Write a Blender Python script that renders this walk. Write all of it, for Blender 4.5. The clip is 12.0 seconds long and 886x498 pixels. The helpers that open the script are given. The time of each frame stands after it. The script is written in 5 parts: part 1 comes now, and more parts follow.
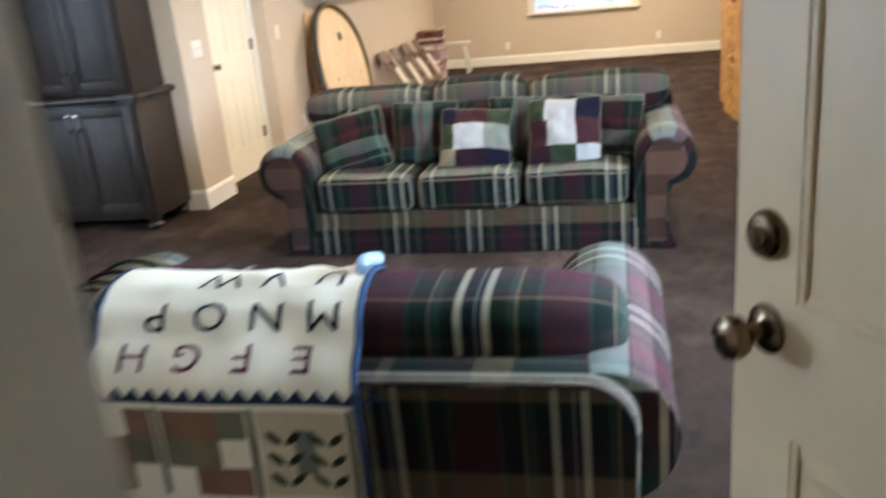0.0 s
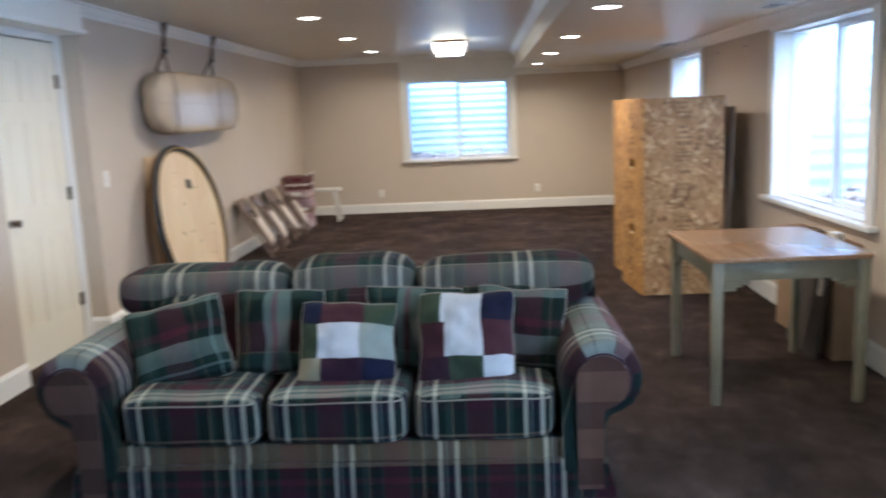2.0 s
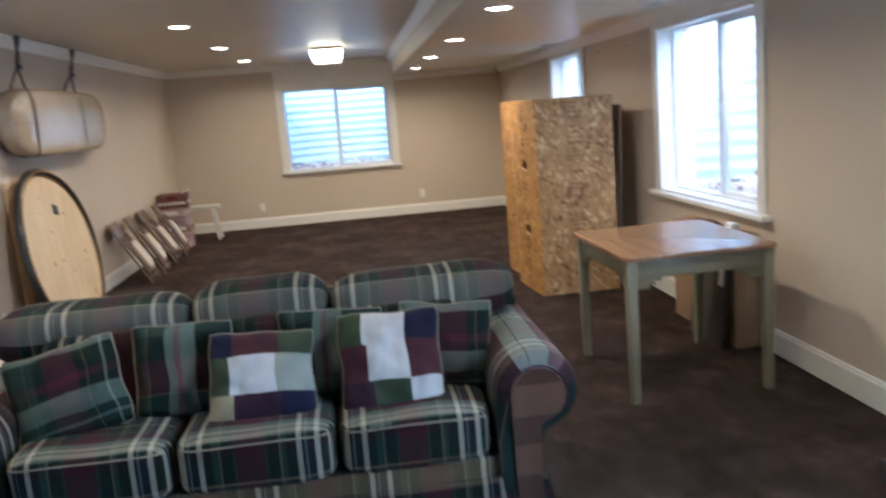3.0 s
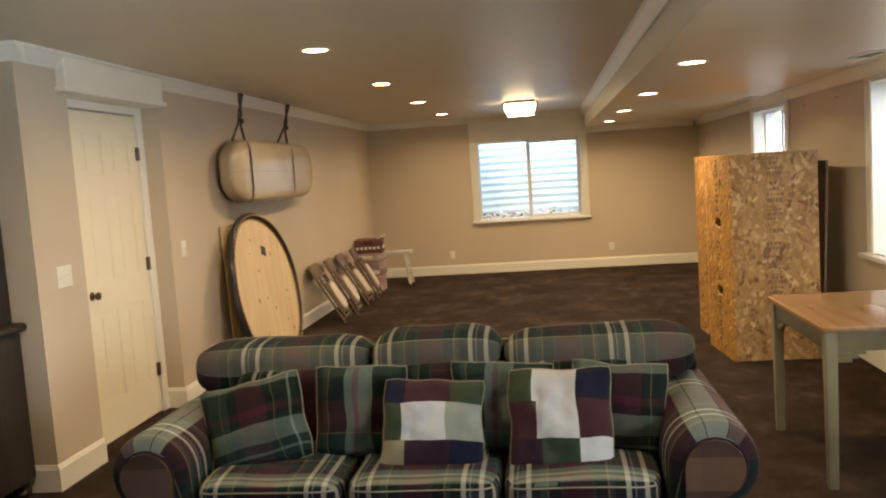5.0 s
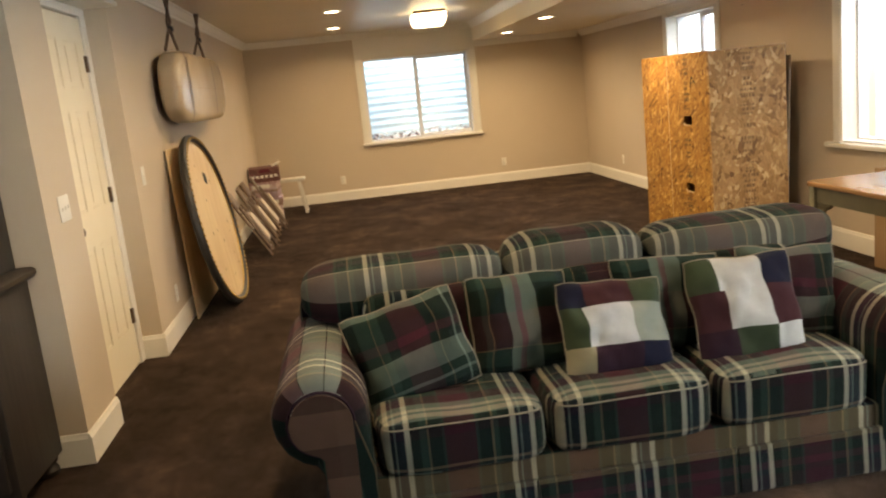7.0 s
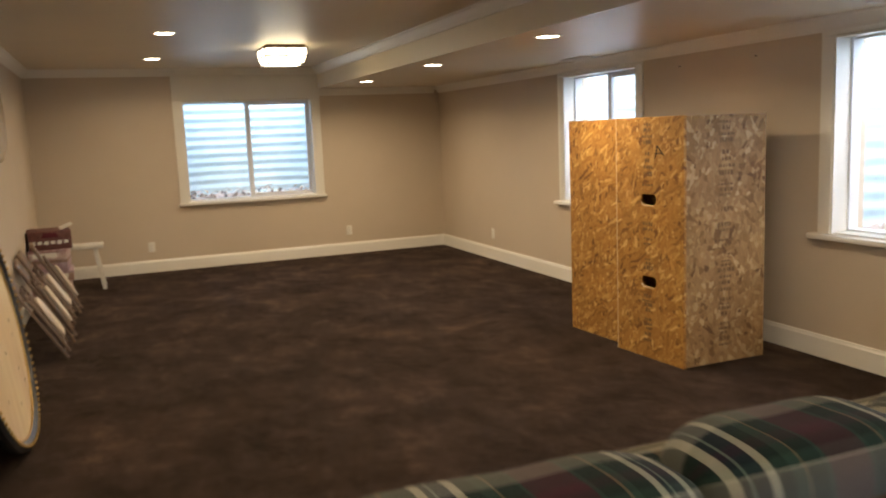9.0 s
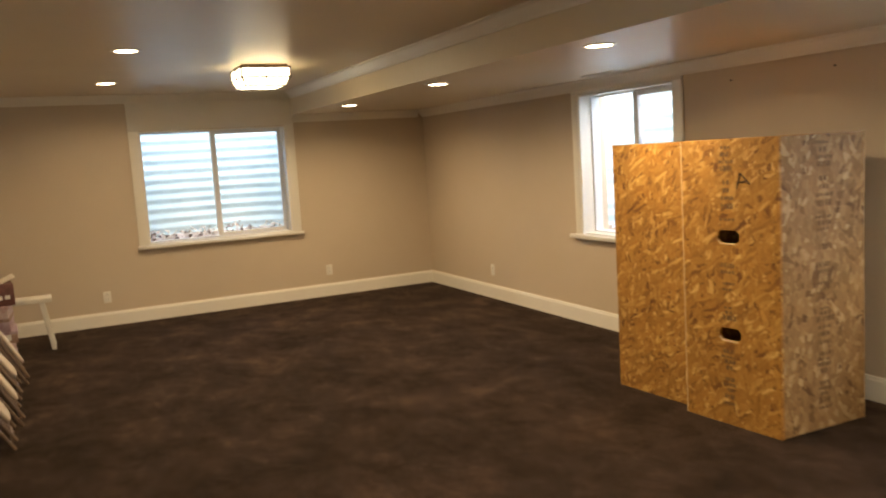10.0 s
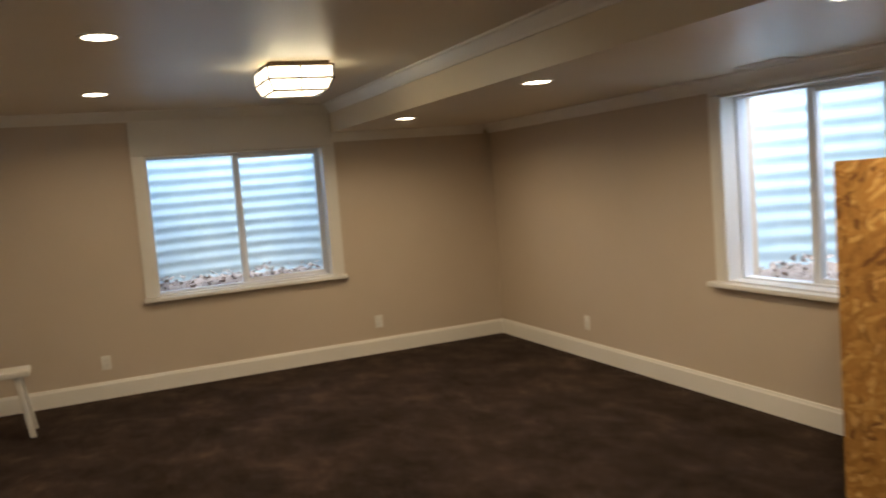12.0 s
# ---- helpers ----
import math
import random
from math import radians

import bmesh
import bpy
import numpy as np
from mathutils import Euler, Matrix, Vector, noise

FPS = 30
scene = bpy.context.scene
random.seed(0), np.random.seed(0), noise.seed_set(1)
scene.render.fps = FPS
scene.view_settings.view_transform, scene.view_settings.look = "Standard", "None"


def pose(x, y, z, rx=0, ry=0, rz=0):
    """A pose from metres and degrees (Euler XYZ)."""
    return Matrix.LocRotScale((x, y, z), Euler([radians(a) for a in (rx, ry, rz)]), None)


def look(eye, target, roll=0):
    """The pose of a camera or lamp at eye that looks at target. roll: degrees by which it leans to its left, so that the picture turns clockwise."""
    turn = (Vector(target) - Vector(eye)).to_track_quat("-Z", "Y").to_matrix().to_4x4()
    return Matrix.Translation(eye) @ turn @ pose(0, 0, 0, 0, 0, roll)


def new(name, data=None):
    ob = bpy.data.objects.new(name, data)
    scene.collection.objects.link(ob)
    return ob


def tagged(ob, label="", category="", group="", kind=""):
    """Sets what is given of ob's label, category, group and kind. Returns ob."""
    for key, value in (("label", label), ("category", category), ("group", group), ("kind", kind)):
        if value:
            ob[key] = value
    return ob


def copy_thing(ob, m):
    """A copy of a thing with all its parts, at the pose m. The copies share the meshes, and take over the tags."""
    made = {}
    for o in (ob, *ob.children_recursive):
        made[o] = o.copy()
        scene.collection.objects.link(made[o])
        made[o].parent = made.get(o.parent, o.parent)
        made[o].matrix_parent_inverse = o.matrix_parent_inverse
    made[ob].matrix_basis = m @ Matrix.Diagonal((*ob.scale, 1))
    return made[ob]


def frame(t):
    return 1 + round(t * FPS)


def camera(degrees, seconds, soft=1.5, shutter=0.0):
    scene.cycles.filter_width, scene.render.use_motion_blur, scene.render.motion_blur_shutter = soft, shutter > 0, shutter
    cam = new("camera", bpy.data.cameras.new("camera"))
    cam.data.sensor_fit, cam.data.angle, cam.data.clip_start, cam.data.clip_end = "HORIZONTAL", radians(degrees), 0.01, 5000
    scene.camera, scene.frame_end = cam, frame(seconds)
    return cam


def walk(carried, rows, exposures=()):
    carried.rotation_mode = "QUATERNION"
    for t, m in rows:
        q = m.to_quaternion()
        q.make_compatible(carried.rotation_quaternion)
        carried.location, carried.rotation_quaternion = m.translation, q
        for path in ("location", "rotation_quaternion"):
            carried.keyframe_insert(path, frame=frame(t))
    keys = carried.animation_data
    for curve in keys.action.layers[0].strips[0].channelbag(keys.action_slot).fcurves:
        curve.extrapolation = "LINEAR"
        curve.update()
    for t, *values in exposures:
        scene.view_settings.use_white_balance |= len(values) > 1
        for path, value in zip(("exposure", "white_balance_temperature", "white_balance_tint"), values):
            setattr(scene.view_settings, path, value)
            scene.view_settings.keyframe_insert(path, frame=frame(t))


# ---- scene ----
cam = camera(57.0, 12.0, soft=2.0, shutter=0.5)
PATH = [
    (0, (0.047, 0.043, 1.411), (-0.384, 1.893, 0.786), -5.5),
    (0.2, (0.079, 0.211, 1.405), (-0.3, 2.088, 0.829), -5.0),
    (0.5, (0.041, 0.481, 1.418), (-0.452, 2.347, 0.891), -4.7),
    (0.7, (0.019, 0.643, 1.411), (-0.545, 2.494, 0.906), -5.6),
    (1, (-0.029, 0.775, 1.428), (-0.564, 2.642, 0.95), -4.6),
    (1.5, (-0.084, 1.054, 1.468), (-0.412, 2.987, 1.074), -4.0),
    (2, (-0.155, 1.211, 1.483), (-0.259, 3.181, 1.151), -2.5),
    (2.5, (-0.313, 1.351, 1.477), (-0.048, 3.296, 1.092), -5.0),
    (3, (-0.308, 1.396, 1.5), (-0.113, 3.358, 1.163), -4.7),
    (3.2, (-0.277, 1.457, 1.502), (-0.262, 3.439, 1.233), -4.7),
    (3.5, (-0.176, 1.469, 1.5), (-0.369, 3.445, 1.26), -3.2),
    (3.7, (-0.134, 1.506, 1.489), (-0.395, 3.474, 1.245), -2.7),
    (4.5, (-0.215, 1.44, 1.506), (-0.48, 3.41, 1.297), -3.6),
    (5.3, (-0.312, 1.357, 1.522), (-0.57, 3.333, 1.346), -4.4),
    (5.5, (-0.395, 1.342, 1.524), (-0.652, 3.316, 1.336), -5.1),
    (6, (-0.729, 1.475, 1.493), (-0.891, 3.455, 1.259), -6.5),
    (6.5, (-1.188, 1.552, 1.475), (-1.144, 3.53, 1.184), -5.0),
    (7, (-1.578, 1.71, 1.459), (-1.379, 3.661, 1.071), -6.0),
    (7.5, (-1.868, 2.029, 1.463), (-1.507, 3.955, 1.065), -3.9),
    (7.7, (-1.953, 2.206, 1.467), (-1.511, 4.118, 1.081), -2.9),
    (9.3, (-2.034, 3.904, 1.5), (-1.256, 5.727, 1.23), -3.4),
    (9.5, (-2.046, 4.117, 1.517), (-1.236, 5.927, 1.257), -4.0),
    (10, (-2.11, 4.63, 1.537), (-1.259, 6.425, 1.303), -3.6),
    (10.5, (-2.044, 5.097, 1.545), (-1.177, 6.888, 1.348), -5.0),
    (11, (-1.959, 5.556, 1.556), (-1.078, 7.343, 1.386), -5.5),
    (11.5, (-1.87, 5.968, 1.557), (-0.956, 7.739, 1.394), -5.0),
    (12, (-1.704, 6.368, 1.576), (-0.919, 8.199, 1.402), -4.6),
]
EXPOSURES = [(0.0, 4.35, 5750, 10), (0.7, 4.12, 5300, 10), (1.5, 3.97, 5050, 10), (2.5, 3.65, 4700, 10), (3.2, 3.62, 5400, 10), (3.7, 3.57, 6400, 10), (5.3, 3.55, 7450, 10),
             (7.7, 3.79, 7700, 10), (9.3, 3.24, 6350, 10), (10.0, 3.34, 7350, 10), (10.5, 3.36, 7350, 10), (11.5, 3.08, 6700, 10), (12.0, 2.80, 6250, 10)]
walk(cam, [(t, look(eye, target, roll)) for t, eye, target, roll in PATH],
     exposures=EXPOSURES)

# ---------------------------------------------------------------- light
world = bpy.data.worlds.new("sky")
scene.world = world
world.use_nodes = True
wn = world.node_tree.nodes
sky = wn.new("ShaderNodeTexSky")
sky.sky_type, sky.sun_disc = "NISHITA", False
sky.sun_elevation, sky.sun_rotation = radians(38), radians(150)
world.node_tree.links.new(sky.outputs[0], wn["Background"].inputs[0])
wn["Background"].inputs[1].default_value = 0.15

sun = new("sun", bpy.data.lights.new("sun", "SUN"))
sun.data.energy, sun.data.angle, sun.data.color = 1.5, radians(40), (1.0, 0.99, 0.97)
sun.matrix_world = look((0, 0, 20), (2, 4, 5))

WARM = (1.0, 0.76, 0.48)
DOWNLIGHT_W, FIXTURE_W, DAY_W = 1.75, 1.2, 2.6

# ---------------------------------------------------------------- materials


def mat(name, colour=(0.8, 0.8, 0.8), rough=0.6, metal=0.0, emit=0.0):
    m = bpy.data.materials.new(name)
    m.use_nodes = True
    b = m.node_tree.nodes["Principled BSDF"]
    b.inputs["Base Color"].default_value = (*colour, 1)
    b.inputs["Roughness"].default_value = rough
    b.inputs["Metallic"].default_value = metal
    if emit:
        b.inputs["Emission Color"].default_value = (*colour, 1)
        b.inputs["Emission Strength"].default_value = emit
    return m


def node(m, kind, **values):
    n = m.node_tree.nodes.new(kind)
    for key, value in values.items():
        n.inputs[key.replace("_", " ")].default_value = value
    return n


def link(m, a, b):
    m.node_tree.links.new(a, b)


def ramp(m, fac, stops, constant=False):
    n = m.node_tree.nodes.new("ShaderNodeValToRGB")
    n.color_ramp.interpolation = "CONSTANT" if constant else "LINEAR"
    e = n.color_ramp.elements
    while len(e) < len(stops):
        e.new(0.5)
    for k, (p, c) in enumerate(stops):
        e[k].position, e[k].color = p, (*c, 1)
    link(m, fac, n.inputs[0])
    return n.outputs[0]


def coords(m, space="Object", scale=(1, 1, 1), rot=(0, 0, 0)):
    tc = m.node_tree.nodes.new("ShaderNodeTexCoord")
    mp = m.node_tree.nodes.new("ShaderNodeMapping")
    mp.inputs["Scale"].default_value, mp.inputs["Rotation"].default_value = scale, rot
    link(m, tc.outputs[space], mp.inputs[0])
    return mp.outputs[0]


def noise_tex(m, vec, scale, detail=4.0, rough=0.6):
    n = node(m, "ShaderNodeTexNoise", Scale=scale, Detail=detail, Roughness=rough)
    link(m, vec, n.inputs["Vector"])
    return n.outputs["Fac"]


def mix(m, a, b, fac=0.5, kind="MIX"):
    n = m.node_tree.nodes.new("ShaderNodeMix")
    n.data_type, n.blend_type = "RGBA", kind
    if isinstance(fac, float):
        n.inputs[0].default_value = fac
    else:
        link(m, fac, n.inputs[0])
    for sock, v in ((n.inputs[6], a), (n.inputs[7], b)):
        if isinstance(v, tuple):
            sock.default_value = (*v, 1)
        else:
            link(m, v, sock)
    return n.outputs[2]


def bump(m, height, strength=0.2, distance=0.01):
    b = node(m, "ShaderNodeBump", Strength=strength, Distance=distance)
    link(m, height, b.inputs["Height"])
    link(m, b.outputs[0], m.node_tree.nodes["Principled BSDF"].inputs["Normal"])


def base(m, colour):
    link(m, colour, m.node_tree.nodes["Principled BSDF"].inputs["Base Color"])


def worn(name, c1, c2, rough=0.6, scale=3.0, fine=120.0, relief=0.15, distance=0.002, metal=0.0):
    """Two-scale paint: slow drift of tone and a fine orange-peel relief."""
    m = mat(name, c1, rough, metal)
    v = coords(m)
    base(m, ramp(m, noise_tex(m, v, scale), [(0.3, c1), (0.72, c2)]))
    bump(m, noise_tex(m, v, fine, 3.0), relief, distance)
    return m


WALL = worn("wall_paint", (0.56, 0.468, 0.360), (0.60, 0.503, 0.395), 0.7, 0.8, 90, 0.25)
CEIL = worn("ceiling_paint", (0.69, 0.61, 0.475), (0.74, 0.66, 0.52), 0.40, 0.9, 60, 0.35, 0.003)
TRIM = worn("white_trim_paint", (0.80, 0.77, 0.70), (0.84, 0.81, 0.74), 0.42, 2.0, 50, 0.08)
DOOR = worn("door_paint", (0.81, 0.74, 0.58), (0.85, 0.78, 0.62), 0.45, 2.0, 60, 0.1)
# Door paint tinted warm in place of hall lamplight falling on the leaf.
ENTRY_DOOR = worn("lamplit_door_paint", (0.86, 0.68, 0.44), (0.90, 0.72, 0.48), 0.45, 2.0, 60, 0.1)
VINYL = worn("window_vinyl", (0.78, 0.80, 0.82), (0.82, 0.83, 0.85), 0.35, 3.0, 80, 0.05)
PLATE = mat("plate_plastic", (0.78, 0.75, 0.68), 0.35)
SLOT = mat("dark_slot", (0.03, 0.03, 0.03), 0.6)
BRONZE = worn("aged_bronze", (0.10, 0.07, 0.045), (0.17, 0.12, 0.08), 0.32, 12, 60, 0.1, 0.001, 0.9)
BRASS_KNOB = worn("antique_brass", (0.15, 0.105, 0.068), (0.22, 0.16, 0.10), 0.2, 12, 60, 0.05, 0.001, 1.0)
BLACK = worn("black_metal", (0.018, 0.018, 0.019), (0.03, 0.03, 0.032), 0.42, 8, 200, 0.1, 0.001)
RUBBER = mat("cable_rubber", (0.015, 0.015, 0.015), 0.5)
LAMP = mat("lamp_glow", (1.0, 0.86, 0.62), 0.5, 0, 2.2)
LAMP_GLASS = mat("lit_glass", (1.0, 0.84, 0.55), 0.5, 0, 1.05)


def carpet_material():
    m = mat("brown_carpet", (0.05, 0.035, 0.028), 0.95)
    v = coords(m)
    big = noise_tex(m, v, 1.7, 6.0, 0.66)
    mid = noise_tex(m, coords(m, scale=(1.0, 0.6, 1.0), rot=(0, 0, 0.5)), 7.0, 6.0, 0.70)
    fib = noise_tex(m, v, 260.0, 3.0, 0.7)
    c = ramp(m, big, [(0.36, (0.0175, 0.0108, 0.0082)), (0.53, (0.0265, 0.0163, 0.0123)), (0.70, (0.0480, 0.0288, 0.0212))])
    c = mix(m, c, ramp(m, mid, [(0.34, (0.32, 0.32, 0.32)), (0.52, (0.47, 0.47, 0.47)), (0.68, (0.76, 0.74, 0.72))]), 0.85, "OVERLAY")
    c = mix(m, c, ramp(m, fib, [(0.3, (0.30, 0.30, 0.30)), (0.7, (0.70, 0.70, 0.70))]), 0.6, "OVERLAY")
    tuft = noise_tex(m, v, 30.0, 5.0, 0.7)
    c = mix(m, c, ramp(m, tuft, [(0.34, (0.32, 0.32, 0.32)), (0.66, (0.70, 0.69, 0.68))]), 0.6, "OVERLAY")
    base(m, c)
    bump(m, mix(m, mix(m, mid, tuft, 0.4), fib, 0.5), 0.8, 0.012)
    b = m.node_tree.nodes["Principled BSDF"]
    link(m, ramp(m, mix(m, big, mid, 0.45), [(0.38, (0.05, 0.05, 0.05)), (0.54, (0.11, 0.11, 0.11)), (0.68, (0.20, 0.20, 0.20))]), b.inputs["Sheen Weight"])
    b.inputs["Sheen Roughness"].default_value = 0.42
    b.inputs["Sheen Tint"].default_value = (0.85, 0.66, 0.54, 1)
    b.inputs["Specular IOR Level"].default_value = 0.06
    return m


CARPET = carpet_material()

GREEN, DKGREEN, TEAL = (0.024, 0.052, 0.041), (0.0075, 0.0168, 0.0142), (0.17, 0.225, 0.195)
BURG, ROSE, CREAM, NAVY = (0.058, 0.013, 0.022), (0.20, 0.115, 0.125), (0.47, 0.445, 0.345), (0.012, 0.017, 0.030)
TAN, PLUM, MIST = (0.19, 0.135, 0.075), (0.026, 0.009, 0.015), (0.31, 0.35, 0.32)
WARP = [(0.0, BURG), (0.25, GREEN), (0.27, DKGREEN), (0.375, TAN), (0.39, GREEN), (0.43, DKGREEN), (0.525, CREAM), (0.57, NAVY), (0.60, TEAL), (0.61, NAVY), (0.68, CREAM),
        (0.725, DKGREEN), (0.80, GREEN), (0.86, TAN), (0.872, DKGREEN), (0.98, GREEN)]
WEFT = [(0.0, DKGREEN), (0.07, TAN), (0.09, DKGREEN), (0.32, PLUM), (0.40, DKGREEN), (0.53, TEAL), (0.585, CREAM), (0.63, TEAL), (0.66, CREAM), (0.70, TEAL), (0.78, BURG), (0.92, GREEN)]


def plaid(name, warp, weft, pu, pv, shift=(0.0, 0.0), bright=0.60, swap=False):
    """Woven check: two stripe orders crossed half and half, with a twill grain."""
    m = mat(name, GREEN, 0.92)
    uv = node(m, "ShaderNodeUVMap").outputs[0]
    sep = m.node_tree.nodes.new("ShaderNodeSeparateXYZ")
    link(m, uv, sep.inputs[0])
    cols = []
    for axis, period, off, stops in ((1 if swap else 0, pu, shift[0], warp), (0 if swap else 1, pv, shift[1], weft)):
        a = node(m, "ShaderNodeMath")
        a.operation = "MULTIPLY_ADD"
        link(m, sep.outputs[axis], a.inputs[0])
        a.inputs[1].default_value, a.inputs[2].default_value = 1 / period, off + 10
        f = node(m, "ShaderNodeMath")
        f.operation = "FRACT"
        link(m, a.outputs[0], f.inputs[0])
        cols.append(ramp(m, f.outputs[0], [(p, tuple(bright * x for x in c)) for p, c in stops], True))
    c = mix(m, cols[0], cols[1], 0.46)
    v = coords(m)
    twill = node(m, "ShaderNodeTexWave", Scale=110.0, Distortion=1.5, Detail=2.0)
    link(m, coords(m, "UV", rot=(0, 0, 0.8)), twill.inputs[0])
    c = mix(m, c, ramp(m, twill.outputs["Fac"], [(0.0, (0.34, 0.34, 0.34)), (1.0, (0.62, 0.62, 0.62))]), 0.5, "OVERLAY")
    c = mix(m, c, ramp(m, noise_tex(m, v, 7.0), [(0.3, (0.40, 0.40, 0.40)), (0.7, (0.62, 0.60, 0.58))]), 0.5, "OVERLAY")
    base(m, c)
    bump(m, mix(m, twill.outputs["Fac"], noise_tex(m, v, 14.0, 3.0), 0.6), 0.35, 0.006)
    m.node_tree.nodes["Principled BSDF"].inputs["Sheen Weight"].default_value = 0.03
    m.node_tree.nodes["Principled BSDF"].inputs["Specular IOR Level"].default_value = 0.08
    return m


PAIR = 0.405
PLAID = plaid("plaid_upholstery", WARP, WEFT, PAIR, 0.44, (0.457, 0.0))
PLAID_ROLL = plaid("plaid_upholstery_roll", WARP, [(0.0, (0.20, 0.195, 0.165)), (0.30, CREAM), (0.315, GREEN), (0.40, DKGREEN), (0.50, PLUM), (0.62, DKGREEN), (0.84, (0.20, 0.195, 0.165))], PAIR, 0.30, (0.457, 0.0), bright=0.62)
# Higher brightness here puts daylight on the loveseat's roll into the cloth colour.
PLAID_ROLL_LOW = plaid("plaid_upholstery_low_roll", WARP, [(0.0, PLUM), (0.25, BURG), (0.45, DKGREEN), (0.60, PLUM), (0.70, TAN), (0.72, DKGREEN)], PAIR, 0.42, (0.343, 0.0), bright=0.95)
PLAID_ARM = plaid("plaid_upholstery_arm", WARP, [(0.0, DKGREEN), (0.30, DKGREEN), (0.40, PLUM), (0.46, BURG), (0.58, MIST), (0.636, PLUM), (0.639, MIST), (0.725, PLUM), (0.728, ROSE), (0.79, BURG), (0.88, DKGREEN), (0.95, PLUM)],
                  PAIR, 1.0, (0.25, 0.0), bright=0.72)
PLAID_BASE = plaid("plaid_upholstery_base", WARP, [(0.0, PLUM), (0.22, DKGREEN), (0.30, BURG), (0.40, DKGREEN), (0.52, PLUM), (0.57, TAN), (0.93, DKGREEN)], PAIR, 0.26, (0.457, 0.0))
PLAID_BACK = plaid("plaid_upholstery_back", WARP, [(0.0, PLUM), (0.30, DKGREEN), (0.52, TAN), (0.66, PLUM), (0.84, DKGREEN), (0.95, TAN)], PAIR, 0.62, (0.30, 0.0))
PLAID_SIDE = plaid("plaid_pillow_cross", [(0.0, DKGREEN), (0.10, GREEN), (0.24, TAN), (0.25, GREEN), (0.32, DKGREEN), (0.40, BURG), (0.66, DKGREEN), (0.74, TAN), (0.75, DKGREEN), (0.90, TEAL), (0.925, DKGREEN)],
                   [(0.0, DKGREEN), (0.06, GREEN), (0.12, TEAL), (0.15, GREEN), (0.24, TEAL), (0.44, DKGREEN), (0.52, BURG), (0.60, DKGREEN), (0.84, TEAL), (0.965, ROSE)], 0.42, 0.40)
PLAID_PILLOW = plaid("plaid_pillow_upright", [(0.0, DKGREEN), (0.10, GREEN), (0.16, TAN), (0.17, DKGREEN), (0.34, TEAL), (0.42, ROSE), (0.47, TEAL), (0.60, DKGREEN), (0.84, NAVY), (0.92, DKGREEN)],
                     [(0.0, DKGREEN), (0.10, GREEN), (0.25, TAN), (0.26, BURG), (0.56, DKGREEN), (0.78, GREEN), (0.93, CREAM)], 0.42, 0.42)
PLAID_FRONT = plaid("plaid_arm_front", [(0.0, (0.20, 0.105, 0.070)), (0.55, (0.15, 0.070, 0.052)), (0.8, (0.22, 0.125, 0.085))],
                    [(0.0, (0.23, 0.125, 0.085)), (0.52, PLUM)], 0.5, 0.225, (0.1, 0.25), bright=0.35)
PIPING = worn("cream_piping", (0.30, 0.27, 0.22), (0.40, 0.36, 0.29), 0.85, 30, 300, 0.2)
PILLOW_PIPING = worn("dull_cream_piping", (0.13, 0.115, 0.085), (0.20, 0.175, 0.13), 0.85, 30, 300, 0.2)


def fabric(name, colour, dark=0.8):
    m = worn(name, tuple(dark * x for x in colour), colour, 0.92, 9.0, 240, 0.35, 0.003)
    m.node_tree.nodes["Principled BSDF"].inputs["Sheen Weight"].default_value = 0.02
    m.node_tree.nodes["Principled BSDF"].inputs["Specular IOR Level"].default_value = 0.08
    return m


PATCH = {
    "white": fabric("white_corduroy", (0.36, 0.36, 0.36)), "grey": fabric("grey_corduroy", (0.19, 0.205, 0.175)),
    "green": fabric("green_corduroy", (0.034, 0.047, 0.028)), "wine": fabric("wine_corduroy", (0.042, 0.016, 0.020)),
    "navy": fabric("navy_corduroy", (0.009, 0.010, 0.023)), "plum": fabric("plum_corduroy", (0.026, 0.012, 0.020)),
    "tan": fabric("tan_corduroy", (0.22, 0.19, 0.12)),
}
QUILT = fabric("cream_quilt_cotton", (0.86, 0.81, 0.68), 0.95)
QUILT_BLOCK = fabric("pale_tan_print_cloth", (0.58, 0.50, 0.36), 0.9)
QUILT_EDGE = fabric("navy_quilt_binding", (0.03, 0.05, 0.10))
LETTER_RED = fabric("wine_letter_cloth", (0.13, 0.03, 0.04))
LETTER_BLACK = fabric("black_letter_cloth", (0.022, 0.022, 0.028))
QUILT_BROWN = fabric("brown_print_cloth", (0.25, 0.15, 0.10))
QUILT_SAGE = fabric("sage_print_cloth", (0.19, 0.19, 0.13))


def wood(name, c1, c2, rough=0.45, along=(1, 14, 14), scale=2.5, relief=0.12):
    m = mat(name, c1, rough)
    v = coords(m, scale=along)
    g = noise_tex(m, v, scale, 6.0, 0.62)
    w = noise_tex(m, coords(m), 1.6, 3.0)
    c = ramp(m, g, [(0.3, c1), (0.7, c2)])
    c = mix(m, c, ramp(m, w, [(0.3, (0.42, 0.42, 0.42)), (0.7, (0.58, 0.58, 0.58))]), 0.6, "OVERLAY")
    base(m, c)
    bump(m, g, relief, 0.002)
    return m


